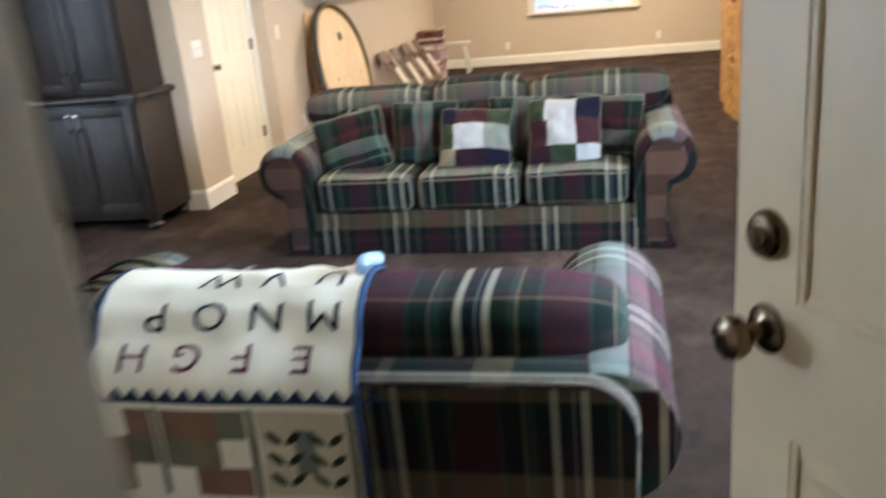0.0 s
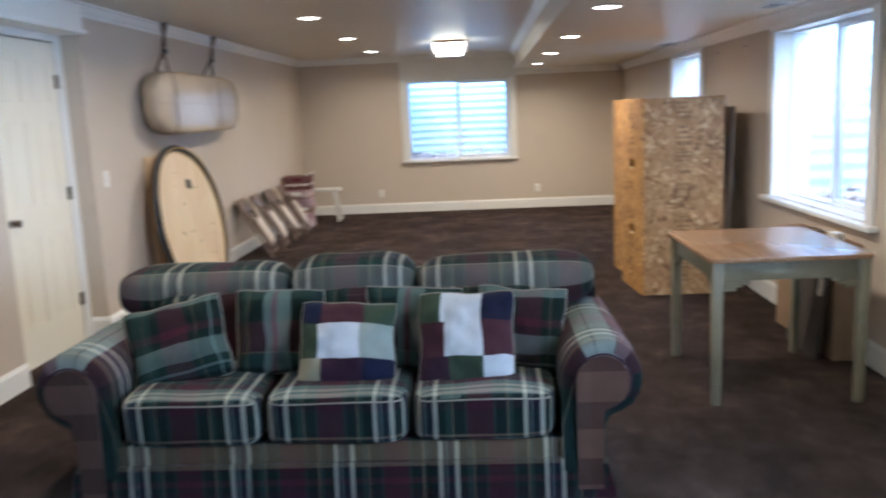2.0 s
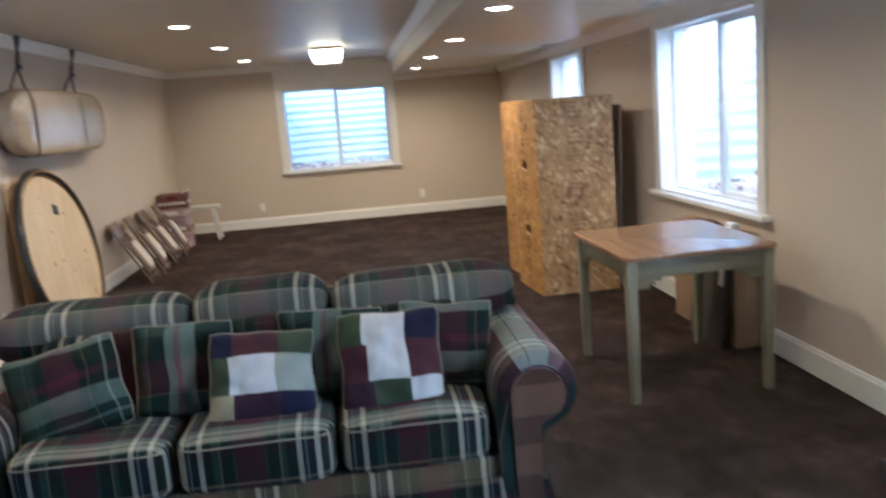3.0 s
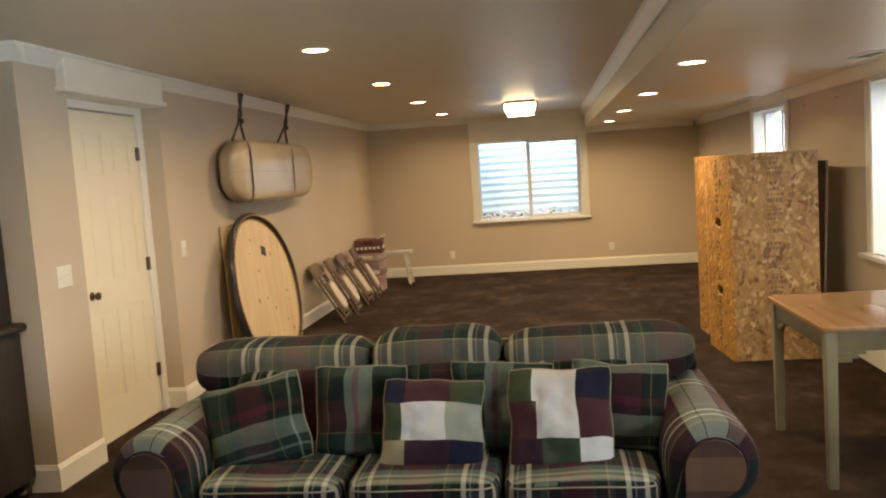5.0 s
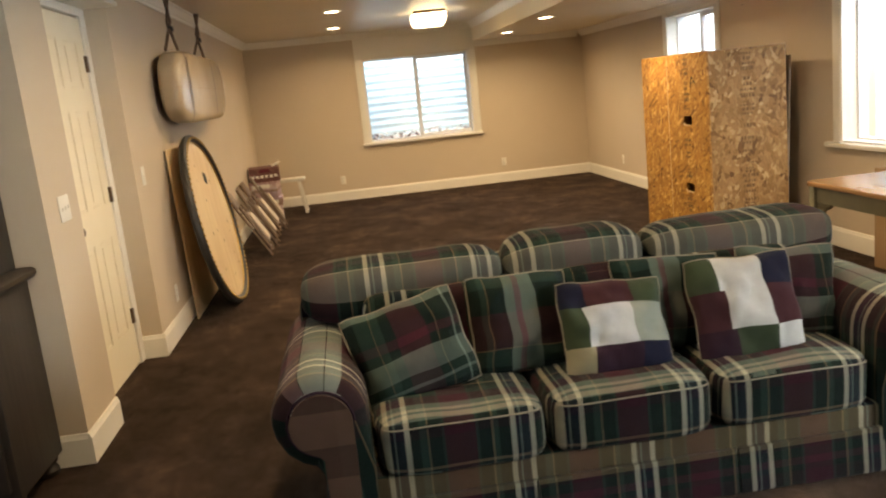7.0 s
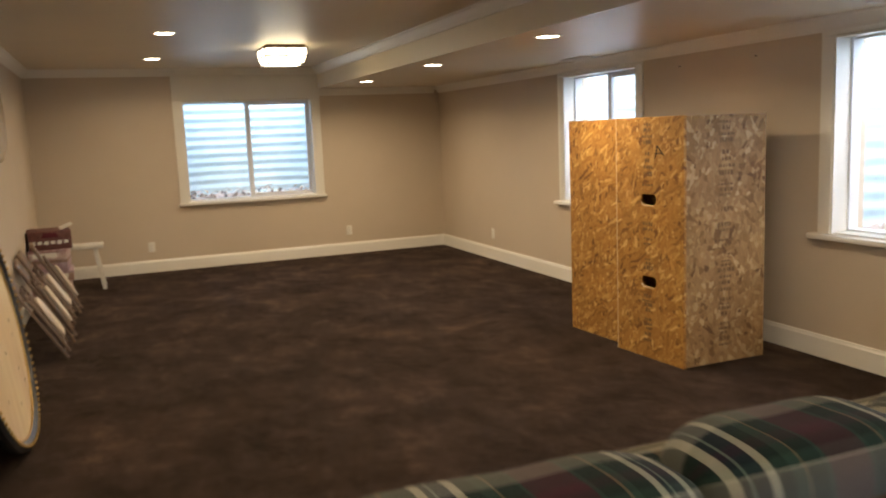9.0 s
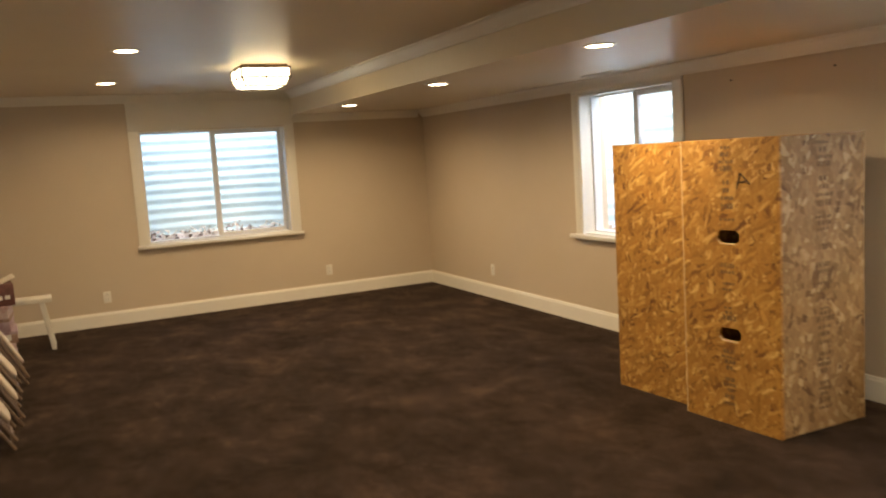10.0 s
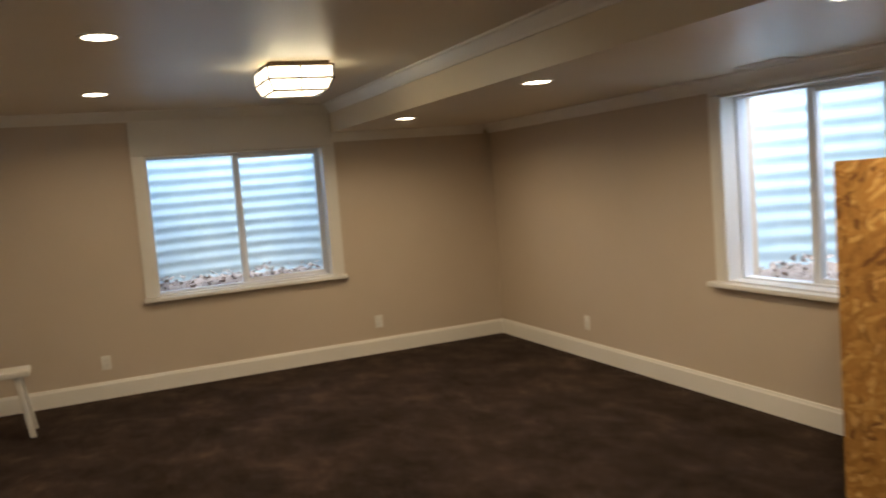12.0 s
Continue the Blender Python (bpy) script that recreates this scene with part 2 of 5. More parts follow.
ARMOIRE = wood("dark_stained_wood", (0.018, 0.013, 0.010), (0.036, 0.027, 0.021), 0.48, (14, 14, 1.2))
TABLETOP = wood("worn_tabletop_wood", (0.235, 0.130, 0.062), (0.33, 0.20, 0.105), 0.24, (12, 1.0, 12), 2.2)
TABLEPAINT = worn("sage_grey_paint", (0.165, 0.150, 0.095), (0.22, 0.20, 0.13), 0.5, 5, 60, 0.12)
PLY = wood("pale_plywood", (0.60, 0.44, 0.25), (0.72, 0.56, 0.35), 0.55, (7, 7, 0.9), 1.6)
KNOT = mat("wood_knot", (0.22, 0.13, 0.07), 0.6)
PALE_EDGE = wood("plywood_edge", (0.30, 0.20, 0.11), (0.42, 0.29, 0.17), 0.6, (2, 2, 30), 3.0)
WHITEWOOD = worn("whitewashed_wood", (0.60, 0.57, 0.50), (0.72, 0.69, 0.62), 0.55, 6, 60, 0.2)
CARD = worn("brown_cardboard", (0.30, 0.19, 0.105), (0.36, 0.235, 0.135), 0.85, 4, 80, 0.15)
DARKCARD = worn("dark_printed_card", (0.035, 0.026, 0.022), (0.06, 0.045, 0.038), 0.6, 5, 80, 0.1)
GREYBOARD = worn("dark_grey_board", (0.22, 0.19, 0.165), (0.27, 0.235, 0.205), 0.6, 4, 70, 0.1)
INK = mat("stencil_ink", (0.165, 0.098, 0.047), 0.85)


def osb_material(name="oriented_strand_board", stops=None, size=1.0):
    m = mat(name, (0.4, 0.24, 0.1), 0.62)
    layers = []
    tc = m.node_tree.nodes.new("ShaderNodeTexCoord")
    wn_ = node(m, "ShaderNodeTexNoise", Scale=5.0, Detail=2.0)
    link(m, tc.outputs["Object"], wn_.inputs["Vector"])
    bend = m.node_tree.nodes.new("ShaderNodeVectorMath")
    bend.operation = "MULTIPLY_ADD"
    link(m, wn_.outputs["Color"], bend.inputs[0])
    bend.inputs[1].default_value = (0.10, 0.10, 0.10)
    link(m, tc.outputs["Object"], bend.inputs[2])
    for rot, sc in (((0.30, 0.25, 0.5), (66, 66, 14)), ((-0.55, -0.50, 1.1), (60, 60, 13)), ((0.85, 0.75, -0.4), (74, 74, 15))):
        mp = m.node_tree.nodes.new("ShaderNodeMapping")
        mp.vector_type = "TEXTURE"
        mp.inputs["Rotation"].default_value, mp.inputs["Scale"].default_value = rot, tuple(1 / (s * size) for s in sc)
        link(m, bend.outputs[0], mp.inputs[0])
        n = node(m, "ShaderNodeTexVoronoi", Scale=1.0, Randomness=1.0)
        link(m, mp.outputs[0], n.inputs["Vector"])
        sep = m.node_tree.nodes.new("ShaderNodeSeparateColor")
        link(m, n.outputs["Color"], sep.inputs[0])
        layers.append((sep.outputs[0], sep.outputs[1]))
    stops = stops or [(0.0, (0.16, 0.070, 0.018)), (0.14, (0.36, 0.170, 0.045)), (0.72, (0.46, 0.235, 0.062)), (0.85, (0.54, 0.305, 0.095)), (1.0, (0.70, 0.46, 0.19))]
    c = ramp(m, layers[0][0], stops)
    for a, b in layers[1:]:
        c = mix(m, c, ramp(m, a, stops), ramp(m, b, [(0.55, (0, 0, 0)), (0.62, (1, 1, 1))]))
    g = noise_tex(m, coords(m, scale=(60, 60, 8)), 3.0, 4.0)
    c = mix(m, c, ramp(m, g, [(0.3, (0.34, 0.34, 0.34)), (0.7, (0.64, 0.64, 0.64))]), 0.6, "OVERLAY")
    blotch = noise_tex(m, tc.outputs["Object"], 4.0, 3.0)
    c = mix(m, c, ramp(m, blotch, [(0.35, (0.40, 0.40, 0.40)), (0.68, (0.57, 0.57, 0.57))]), 0.7, "OVERLAY")
    base(m, c)
    bump(m, mix(m, layers[1][0], g, 0.5), 0.2, 0.002)
    return m


OSB = osb_material(stops=[(0.0, (0.17, 0.068, 0.014)), (0.14, (0.31, 0.140, 0.028)), (0.32, (0.39, 0.185, 0.038)), (0.76, (0.45, 0.232, 0.052)), (0.88, (0.54, 0.305, 0.082)), (1.0, (0.68, 0.44, 0.16))], size=0.78)
# Greyer copy of the same board: daylight on the front face, put into colour.
OSB_DAYLIT = osb_material("daylit_strand_board", [(0.0, (0.14, 0.070, 0.024)), (0.16, (0.27, 0.150, 0.055)), (0.72, (0.36, 0.215, 0.088)), (0.87, (0.42, 0.270, 0.122)), (1.0, (0.52, 0.365, 0.195))], 0.50)


def glass_material():
    m = bpy.data.materials.new("window_glass")
    m.use_nodes = True
    b = m.node_tree.nodes["Principled BSDF"]
    b.inputs["Transmission Weight"].default_value = 1.0
    b.inputs["Roughness"].default_value = 0.0
    b.inputs["IOR"].default_value = 1.05
    b.inputs["Base Color"].default_value = (0.93, 0.97, 1.0, 1)
    return m


GLASS = glass_material()
STEEL = worn("galvanised_steel", (0.50, 0.65, 0.74), (0.60, 0.74, 0.81), 0.6, 5, 40, 0.1, 0.002, 0.1)
SHELL = worn("tan_glossy_plastic", (0.42, 0.33, 0.22), (0.50, 0.40, 0.28), 0.24, 2, 5, 0.08, 0.004)
STRAP = worn("dark_webbing", (0.10, 0.066, 0.044), (0.16, 0.108, 0.074), 0.8, 20, 200, 0.2)
CHAIRMETAL = worn("brown_chair_metal", (0.13, 0.085, 0.06), (0.18, 0.12, 0.085), 0.4, 5, 60, 0.06)
CHAIRPAD = worn("cream_vinyl_pad", (0.56, 0.47, 0.38), (0.64, 0.55, 0.45), 0.5, 5, 60, 0.1)
GOLD = mat("gold_braid", (0.50, 0.33, 0.12), 0.35, 0.8)
GRAVEL = worn("brown_leaf_litter", (0.20, 0.14, 0.11), (0.38, 0.32, 0.29), 0.9, 16, 40, 0.6, 0.02)
LEAF = worn("fallen_leaf", (0.26, 0.19, 0.16), (0.44, 0.38, 0.34), 0.7, 20, 60, 0.2)
GRASS = worn("dormant_lawn", (0.10, 0.12, 0.05), (0.19, 0.17, 0.08), 0.9, 2, 60, 0.5, 0.03)
SUN_BLOCK = worn("sun_block_siding", (0.45, 0.44, 0.42), (0.52, 0.50, 0.47), 0.7, 1, 40, 0.1)

# ---------------------------------------------------------------- mesh tools


def add_box(bm, x0, y0, z0, x1, y1, z1, bevel=0.0, seg=2):
    """A box between two corners, its edges rounded if asked, added to bm."""
    made = bmesh.ops.create_cube(bm, size=1.0, matrix=Matrix.Translation(((x0 + x1) / 2, (y0 + y1) / 2, (z0 + z1) / 2)) @ Matrix.Diagonal((abs(x1 - x0), abs(y1 - y0), abs(z1 - z0), 1)))
    if bevel:
        edges = list({e for v in made["verts"] for e in v.link_edges})
        bmesh.ops.bevel(bm, geom=edges, offset=bevel, segments=seg, profile=0.5, affect="EDGES")
    return bm


def box(*a, **k):
    return add_box(bmesh.new(), *a, **k)


def add_tube(bm, pts, r, n=8):
    """A round rod along a line of points."""
    rings = []
    pts = [Vector(p) for p in pts]
    for k, p in enumerate(pts):
        d = (pts[min(k + 1, len(pts) - 1)] - pts[max(k - 1, 0)]).normalized()
        u = d.cross(Vector((0.31, 0.17, 0.93))).normalized()
        w = d.cross(u)
        rings.append([bm.verts.new(p + r * (math.cos(2 * math.pi * j / n) * u + math.sin(2 * math.pi * j / n) * w)) for j in range(n)])
    for a, b in zip(rings, rings[1:]):
        for j in range(n):
            bm.faces.new((a[j], a[(j + 1) % n], b[(j + 1) % n], b[j]))
    bm.faces.new(rings[0][::-1])
    bm.faces.new(rings[-1])
    return bm


def tube(pts, r, n=8):
    return add_tube(bmesh.new(), pts, r, n)


def add_lathe(bm, profile, centre=(0, 0, 0), axis="z", n=20):
    """A turned form: (radius, height) rows round an axis."""
    rings = []
    for r, h in profile:
        ring = []
        for j in range(n):
            a = 2 * math.pi * j / n
            p = (r * math.cos(a), r * math.sin(a), h)
            p = {"z": p, "x": (p[2], p[0], p[1]), "y": (p[1], p[2], p[0])}[axis]
            ring.append(bm.verts.new(Vector(centre) + Vector(p)))
        rings.append(ring)
    for a, b in zip(rings, rings[1:]):
        for j in range(n):
            bm.faces.new((a[j], a[(j + 1) % n], b[(j + 1) % n], b[j]))
    bm.faces.new(rings[0][::-1])
    bm.faces.new(rings[-1])
    return bm


def lathe(*a, **k):
    return add_lathe(bmesh.new(), *a, **k)


def extrude(profile, place, a, b, steps=1):
    """A closed outline swept from a to b; place(u, v, s) gives the point. UVs follow the sweep and the outline's length in metres."""
    bm = bmesh.new()
    uv = bm.loops.layers.uv.new("UVMap")
    run = [0.0]
    for p, q in zip(profile, profile[1:] + profile[:1]):
        run.append(run[-1] + math.dist(p, q))
    rows = [a + (b - a) * k / steps for k in range(steps + 1)]
    rings = [[bm.verts.new(place(u, v, s)) for u, v in profile] for s in rows]
    n = len(profile)
    for k in range(steps):
        for j in range(n):
            f = bm.faces.new((rings[k][j], rings[k][(j + 1) % n], rings[k + 1][(j + 1) % n], rings[k + 1][j]))
            for lp, (ss, vv) in zip(f.loops, ((rows[k], run[j]), (rows[k], run[j + 1]), (rows[k + 1], run[j + 1]), (rows[k + 1], run[j]))):
                lp[uv].uv = (ss, vv)
    for ring in (rings[0], rings[-1]):
        f = bm.faces.new(ring)
        for lp, (u, v) in zip(f.loops, profile):
            lp[uv].uv = (u, v)
    bmesh.ops.recalc_face_normals(bm, faces=bm.faces)
    return bm


def puff(x0, y0, z0, x1, y1, z1, e=5.0, n=10, sag=0.0, seed=0):
    """A stuffed block: a rounded box with soft edges and slightly uneven sides."""
    bm = bmesh.new()
    c, h = Vector(((x0 + x1) / 2, (y0 + y1) / 2, (z0 + z1) / 2)), Vector(((x1 - x0) / 2, (y1 - y0) / 2, (z1 - z0) / 2))
    bmesh.ops.create_cube(bm, size=2.0)
    bmesh.ops.subdivide_edges(bm, edges=bm.edges[:], cuts=n, use_grid_fill=True)
    for v in bm.verts:
        p = Vector([math.copysign(abs(t) ** 0.8, t) for t in v.co])
        p = p / (abs(p.x) ** e + abs(p.y) ** e + abs(p.z) ** e) ** (1 / e)
        w = Vector((p.x * h.x, p.y * h.y, p.z * h.z))
        d = noise.noise(Vector((w.x * 5 + seed * 7.3, w.y * 5, w.z * 5)))
        w += v.co.normalized() * 0.012 * d
        w.z -= sag * (1 - p.x * p.x) * (p.z > 0) * p.z
        v.co = c + w
    return bm


def box_uv(bm, ox=0.0, oz=0.0):
    """UVs in metres by each face's main direction; the run goes over the front edge from top to face."""
    uv = bm.loops.layers.uv.verify()
    bm.normal_update()
    for f in bm.faces:
        n = f.normal
        for lp in f.loops:
            p = lp.vert.co
            if abs(n.x) > max(abs(n.y), abs(n.z)) * 1.2:
                lp[uv].uv = (p.y, p.z - oz)
            elif abs(n.z) > abs(n.y):
                lp[uv].uv = (p.x - ox, p.y - oz + 0.47)
            else:
                lp[uv].uv = (p.x - ox, p.z - oz)
    return bm


def finish(name, bm, material, smooth=True):
    me = bpy.data.meshes.new(name)
    bm.normal_update()
    bm.to_mesh(me)
    bm.free()
    for m in material if isinstance(material, list) else [material]:
        me.materials.append(m)
    if smooth:
        me.shade_smooth()
        try:
            me.set_sharp_from_angle(angle=radians(42))
        except AttributeError:
            pass
    return me


def part(name, bm, material, parent, label="", smooth=True):
    """One mesh object under a thing or a part."""
    ob = new(name, finish(name, bm, material, smooth))
    ob.parent = parent
    ob.matrix_parent_inverse = Matrix.Identity(4)
    return tagged(ob, label)


def thing(name, label, category, m=None, group="", kind=""):
    ob = new(name)
    ob.empty_display_size = 0.1
    if m is not None:
        ob.matrix_world = m
    return tagged(ob, label, category, group, kind)


def structure(name, bm, material, label, category, smooth=False):
    return tagged(new(name, finish(name, bm, material, smooth)), label, category, kind="structure")


def solid(name, bm, material, label, category, m=None, group=""):
    ob = new(name, finish(name, bm, material))
    if m is not None:
        ob.matrix_world = m
    return tagged(ob, label, category, group)


# ---------------------------------------------------------------- the plan
LEFT, RIGHT, NEAR, FAR = -2.855, 1.945, 0.42, 13.515
CEILING, SOFFIT, BEAM = 2.31, 2.055, 0.355
DOOR_Y0, DOOR_Y1 = 5.68, 6.765
WIN_Z0, WIN_Z1, WIN_W = 0.775, 1.94, 1.48
FAR_WIN, RIGHT_WINS = -0.485, (2.20, 6.50, 9.777)
WIDTHS = (1.52, 1.48, 1.48, 1.165, 1.48)
THICK = 0.26
half = WIN_W / 2

structure("floor", box(-5.31, -2.0, -0.12, 2.3, 13.8, 0.0), CARPET, "dark brown plush carpet with brushed lighter patches", "carpet")

bm = bmesh.new()
add_box(bm, -5.31, -2.0, CEILING, BEAM, 13.8, 2.62)
structure("ceiling", bm, CEIL, "beige painted plaster ceiling with a soft sheen", "ceiling")
bm = bmesh.new()
add_box(bm, BEAM, -2.0, SOFFIT, 2.21, 13.8, 2.62)
structure("ceiling_soffit", bm, CEIL, "lower beige plaster soffit along the window side", "ceiling")


def holed(bm, along, lo, hi, z0, z1, holes, t0, t1):
    """A wall along x or y with rectangular openings (a, b, c, d) cut right through it."""
    def put(a, b, c, d):
        if b - a > 1e-4 and d - c > 1e-4:
            add_box(bm, *((a, t0, c, b, t1, d) if along == "x" else (t0, a, c, t1, b, d)))
    at = lo
    for a, b, c, d in sorted(holes):
        put(at, a, z0, z1)
        put(a, b, z0, c)
        put(a, b, d, z1)
        at = b
    put(at, hi, z0, z1)
    return bm


structure("wall_north", holed(bmesh.new(), "x", -3.3, RIGHT + THICK, 0, CEILING + 0.2, [(FAR_WIN - WIDTHS[0] / 2, FAR_WIN + WIDTHS[0] / 2, WIN_Z0, WIN_Z1)], FAR, FAR + THICK), WALL,
          "beige painted end wall with a window", "wall")
structure("wall_east", holed(bmesh.new(), "y", -2.0, FAR, 0, SOFFIT + 0.2, [(y - w / 2, y + w / 2, WIN_Z0, WIN_Z1) for y, w in zip(RIGHT_WINS, WIDTHS[1:])], RIGHT, RIGHT + THICK), WALL,
          "beige painted long wall with its windows", "wall")
structure("wall_west", box(-3.3, DOOR_Y1, 0, LEFT, FAR, CEILING + 0.1), WALL, "beige painted wall hung with a shell on straps", "wall")
structure("wall_pier", box(-5.2, 5.24, 0, LEFT, DOOR_Y0, CEILING + 0.1), WALL, "beige painted wall pier beside the closet door", "wall")
structure("wall_closet", holed(bmesh.new(), "y", DOOR_Y0, DOOR_Y1, 0, CEILING + 0.1, [(5.885, 6.675, 0, 2.05)], -3.14, -3.0), WALL, "recessed beige wall round the closet door", "wall")
structure("wall_closet_back", box(-3.3, DOOR_Y0, 0, -3.22, DOOR_Y1, CEILING + 0.1), WALL, "plain closet back wall", "wall")
structure("wall_niche", box(-4.1, 4.33, 0, -3.90, 5.24, CEILING + 0.1), WALL, "beige painted wall end beside the armoire", "wall")
# Unseen alcove window, added to bring daylight in from the west.
UNSEEN_WIN = 2.45
structure("wall_alcove", holed(bmesh.new(), "y", 0.42, 5.24, 0, CEILING + 0.1, [(UNSEEN_WIN - half, UNSEEN_WIN + half, WIN_Z0, WIN_Z1)], -5.05 - THICK, -5.05), WALL, "plain beige wall", "wall")
structure("wall_south", holed(bmesh.new(), "x", -5.2, RIGHT, 0, CEILING + 0.1, [(-0.275, 0.645, 0, 2.06)], 0.30, NEAR), WALL, "beige painted wall with the entrance doorway", "wall")
structure("wall_hall_west", box(-0.75, -2.0, 0, -0.62, 0.30, CEILING + 0.1), WALL, "plain hall wall", "wall")
structure("wall_hall_east", box(0.98, -2.0, 0, 1.1, 0.30, CEILING + 0.1), WALL, "plain hall wall", "wall")
structure("wall_hall_end", box(-0.62, -2.0, 0, 0.98, -1.88, CEILING + 0.1), WALL, "plain hall end wall", "wall")

BASE = [(0.0, 0.0), (0.016, 0.0), (0.016, 0.118), (0.011, 0.128), (0.008, 0.140), (0.0, 0.142)]
CROWN = [(0.0, 0.0), (0.0, -0.085), (0.012, -0.085), (0.018, -0.070), (0.030, -0.058), (0.046, -0.036), (0.058, -0.018), (0.070, -0.012), (0.070, 0.0)]


def run_along(name, outline, start, end, out, z, label):
    """A moulding from start to end on a wall that faces out."""
    s, e, o = Vector((*start, z)), Vector((*end, z)), Vector((*out, 0))
    d = (e - s).normalized()
    bm = extrude(outline, lambda u, v, t: s + d * t + o * u + Vector((0, 0, v)), 0.0, (e - s).length)
    return structure(name, bm, TRIM, label, "trim")


G = 0.002
for start, end, out in (
    ((LEFT, FAR), (RIGHT, FAR), (0, -1)), ((RIGHT, NEAR), (RIGHT, FAR - 0.016), (-1, 0)), ((LEFT, DOOR_Y1), (LEFT, FAR - 0.016), (1, 0)),
    ((-3.0, DOOR_Y1), (LEFT + 0.016, DOOR_Y1), (0, -1)), ((LEFT, 5.24 - 0.016), (LEFT, DOOR_Y0), (1, 0)), ((-3.90, 5.24), (LEFT, 5.24), (0, -1)),
    ((-3.90, 4.33), (-3.90, 5.24 - 0.016), (1, 0)), ((-5.05, 4.33), (-3.884, 4.33), (0, -1)), ((-5.05, NEAR), (-0.372, NEAR), (0, 1)), ((0.748, NEAR), (RIGHT - 0.016, NEAR), (0, 1)),
):
    run_along("baseboard", BASE, start, end, out, 0.0, "white painted baseboard along the carpet")
for start, end, out, z in (
    ((LEFT, FAR), (BEAM, FAR), (0, -1), CEILING), ((LEFT, DOOR_Y1), (LEFT, FAR - 0.07), (1, 0), CEILING), ((LEFT, 5.24), (LEFT, DOOR_Y1), (1, 0), CEILING),
    ((BEAM, NEAR), (BEAM, FAR - 0.07), (-1, 0), CEILING), ((RIGHT, NEAR), (RIGHT, FAR), (-1, 0), SOFFIT), ((BEAM, FAR), (RIGHT - 0.07, FAR), (0, -1), SOFFIT),
    ((-5.05, 5.24), (LEFT + 0.07, 5.24), (0, -1), CEILING), ((-5.05, NEAR), (BEAM - 0.07, NEAR), (0, 1), CEILING),
):
    run_along("crown_moulding", CROWN, start, end, out, z, "white painted crown moulding under the ceiling")

# ---------------------------------------------------------------- windows and their wells


def window(name, m, head, w_):
    """A slider window in a wall whose inner face is y = 0; outside is +y, x runs along the wall, z is true height."""
    w = thing(name, "white sliding basement window with a wooden sill", "window", m, kind="structure")
    h = w_ / 2
    c = 0.098 if head > 2.2 else 0.088
    add = lambda n, b, material=TRIM, label="", parent=w: part(n, b, material, parent, label)
    for s in (-1, 1):
        add("casing", box(min(s * (h - 0.004), s * (h + c)), -0.018, WIN_Z0 + 0.002, max(s * (h - 0.004), s * (h + c)), -0.0005, WIN_Z1 + 0.004, bevel=0.004))
        add("jamb", box(min(s * h, s * (h - 0.016)), -0.012, WIN_Z0 + 0.002, max(s * h, s * (h - 0.016)), 0.15, WIN_Z1 - 0.0115))
    add("head_casing", box(-h - c, -0.020, WIN_Z1 + 0.005, h + c, -0.0005, head - 0.085, bevel=0.004))
    add("head_jamb", box(-h + 0.001, -0.012, WIN_Z1 - 0.011, h - 0.001, 0.15, WIN_Z1))
    ear = 0.014 if head > 2.2 else 0.045
    sill = box(-h - c - ear, -0.062, WIN_Z0 - 0.032, h + c + ear, -0.0005, WIN_Z0, bevel=0.006)
    add_box(sill, -h + 0.001, -0.002, WIN_Z0 - 0.0005, h - 0.001, 0.15, WIN_Z0 + 0.012)
    add("window_sill", sill)
    fr = part("window_frame", bmesh.new(), VINYL, w, "white vinyl frame")
    bm = bmesh.new()
    y0, y1, f = 0.105, 0.185, 0.014
    zb, zt = WIN_Z0 + 0.012, WIN_Z1 - 0.011
    for x0, z0, x1, z1 in ((-h + 0.016, zb, -h + 0.016 + f, zt), (h - 0.016 - f, zb, h - 0.016, zt)):
        add_box(bm, x0, y0, z0, x1, y1, z1, bevel=0.004)
    add_box(bm, -h + 0.016 + f, y0, zb, h - 0.016 - f, y1, zb + f, bevel=0.004)
    add_box(bm, -h + 0.016 + f, y0, zt - f, h - 0.016 - f, y1, zt, bevel=0.004)
    bm.to_mesh(fr.data)
    bm.free()
    xi = h - 0.016 - f
    part("meeting_rail", box(-0.027, 0.118, zb + f, 0.027, 0.17, zt - f, bevel=0.004), VINYL, w)
    sash = bmesh.new()
    for x0, z0, x1, z1 in ((0.027, zb + f, xi, zb + f + 0.03), (0.027, zt - f - 0.03, xi, zt - f), (xi - 0.03, zb + f + 0.03, xi, zt - f - 0.03)):
        add_box(sash, x0, 0.125, z0, x1, 0.155, z1, bevel=0.003)
    part("sash", sash, VINYL, w, "sliding sash frame")
    part("latch", box(-0.012, 0.105, 1.33, 0.012, 0.118, 1.40, bevel=0.003), VINYL, w)
    for x0, x1, z0, z1, y in ((-xi, -0.027, zb + f, zt - f, 0.15), (0.027, xi - 0.03, zb + f + 0.03, zt - f - 0.03, 0.138)):
        p = part("pane", box(x0, y, z0, x1, y + 0.004, z1), GLASS, w, "clear glass pane", smooth=False)
        p.visible_shadow = False
    return w


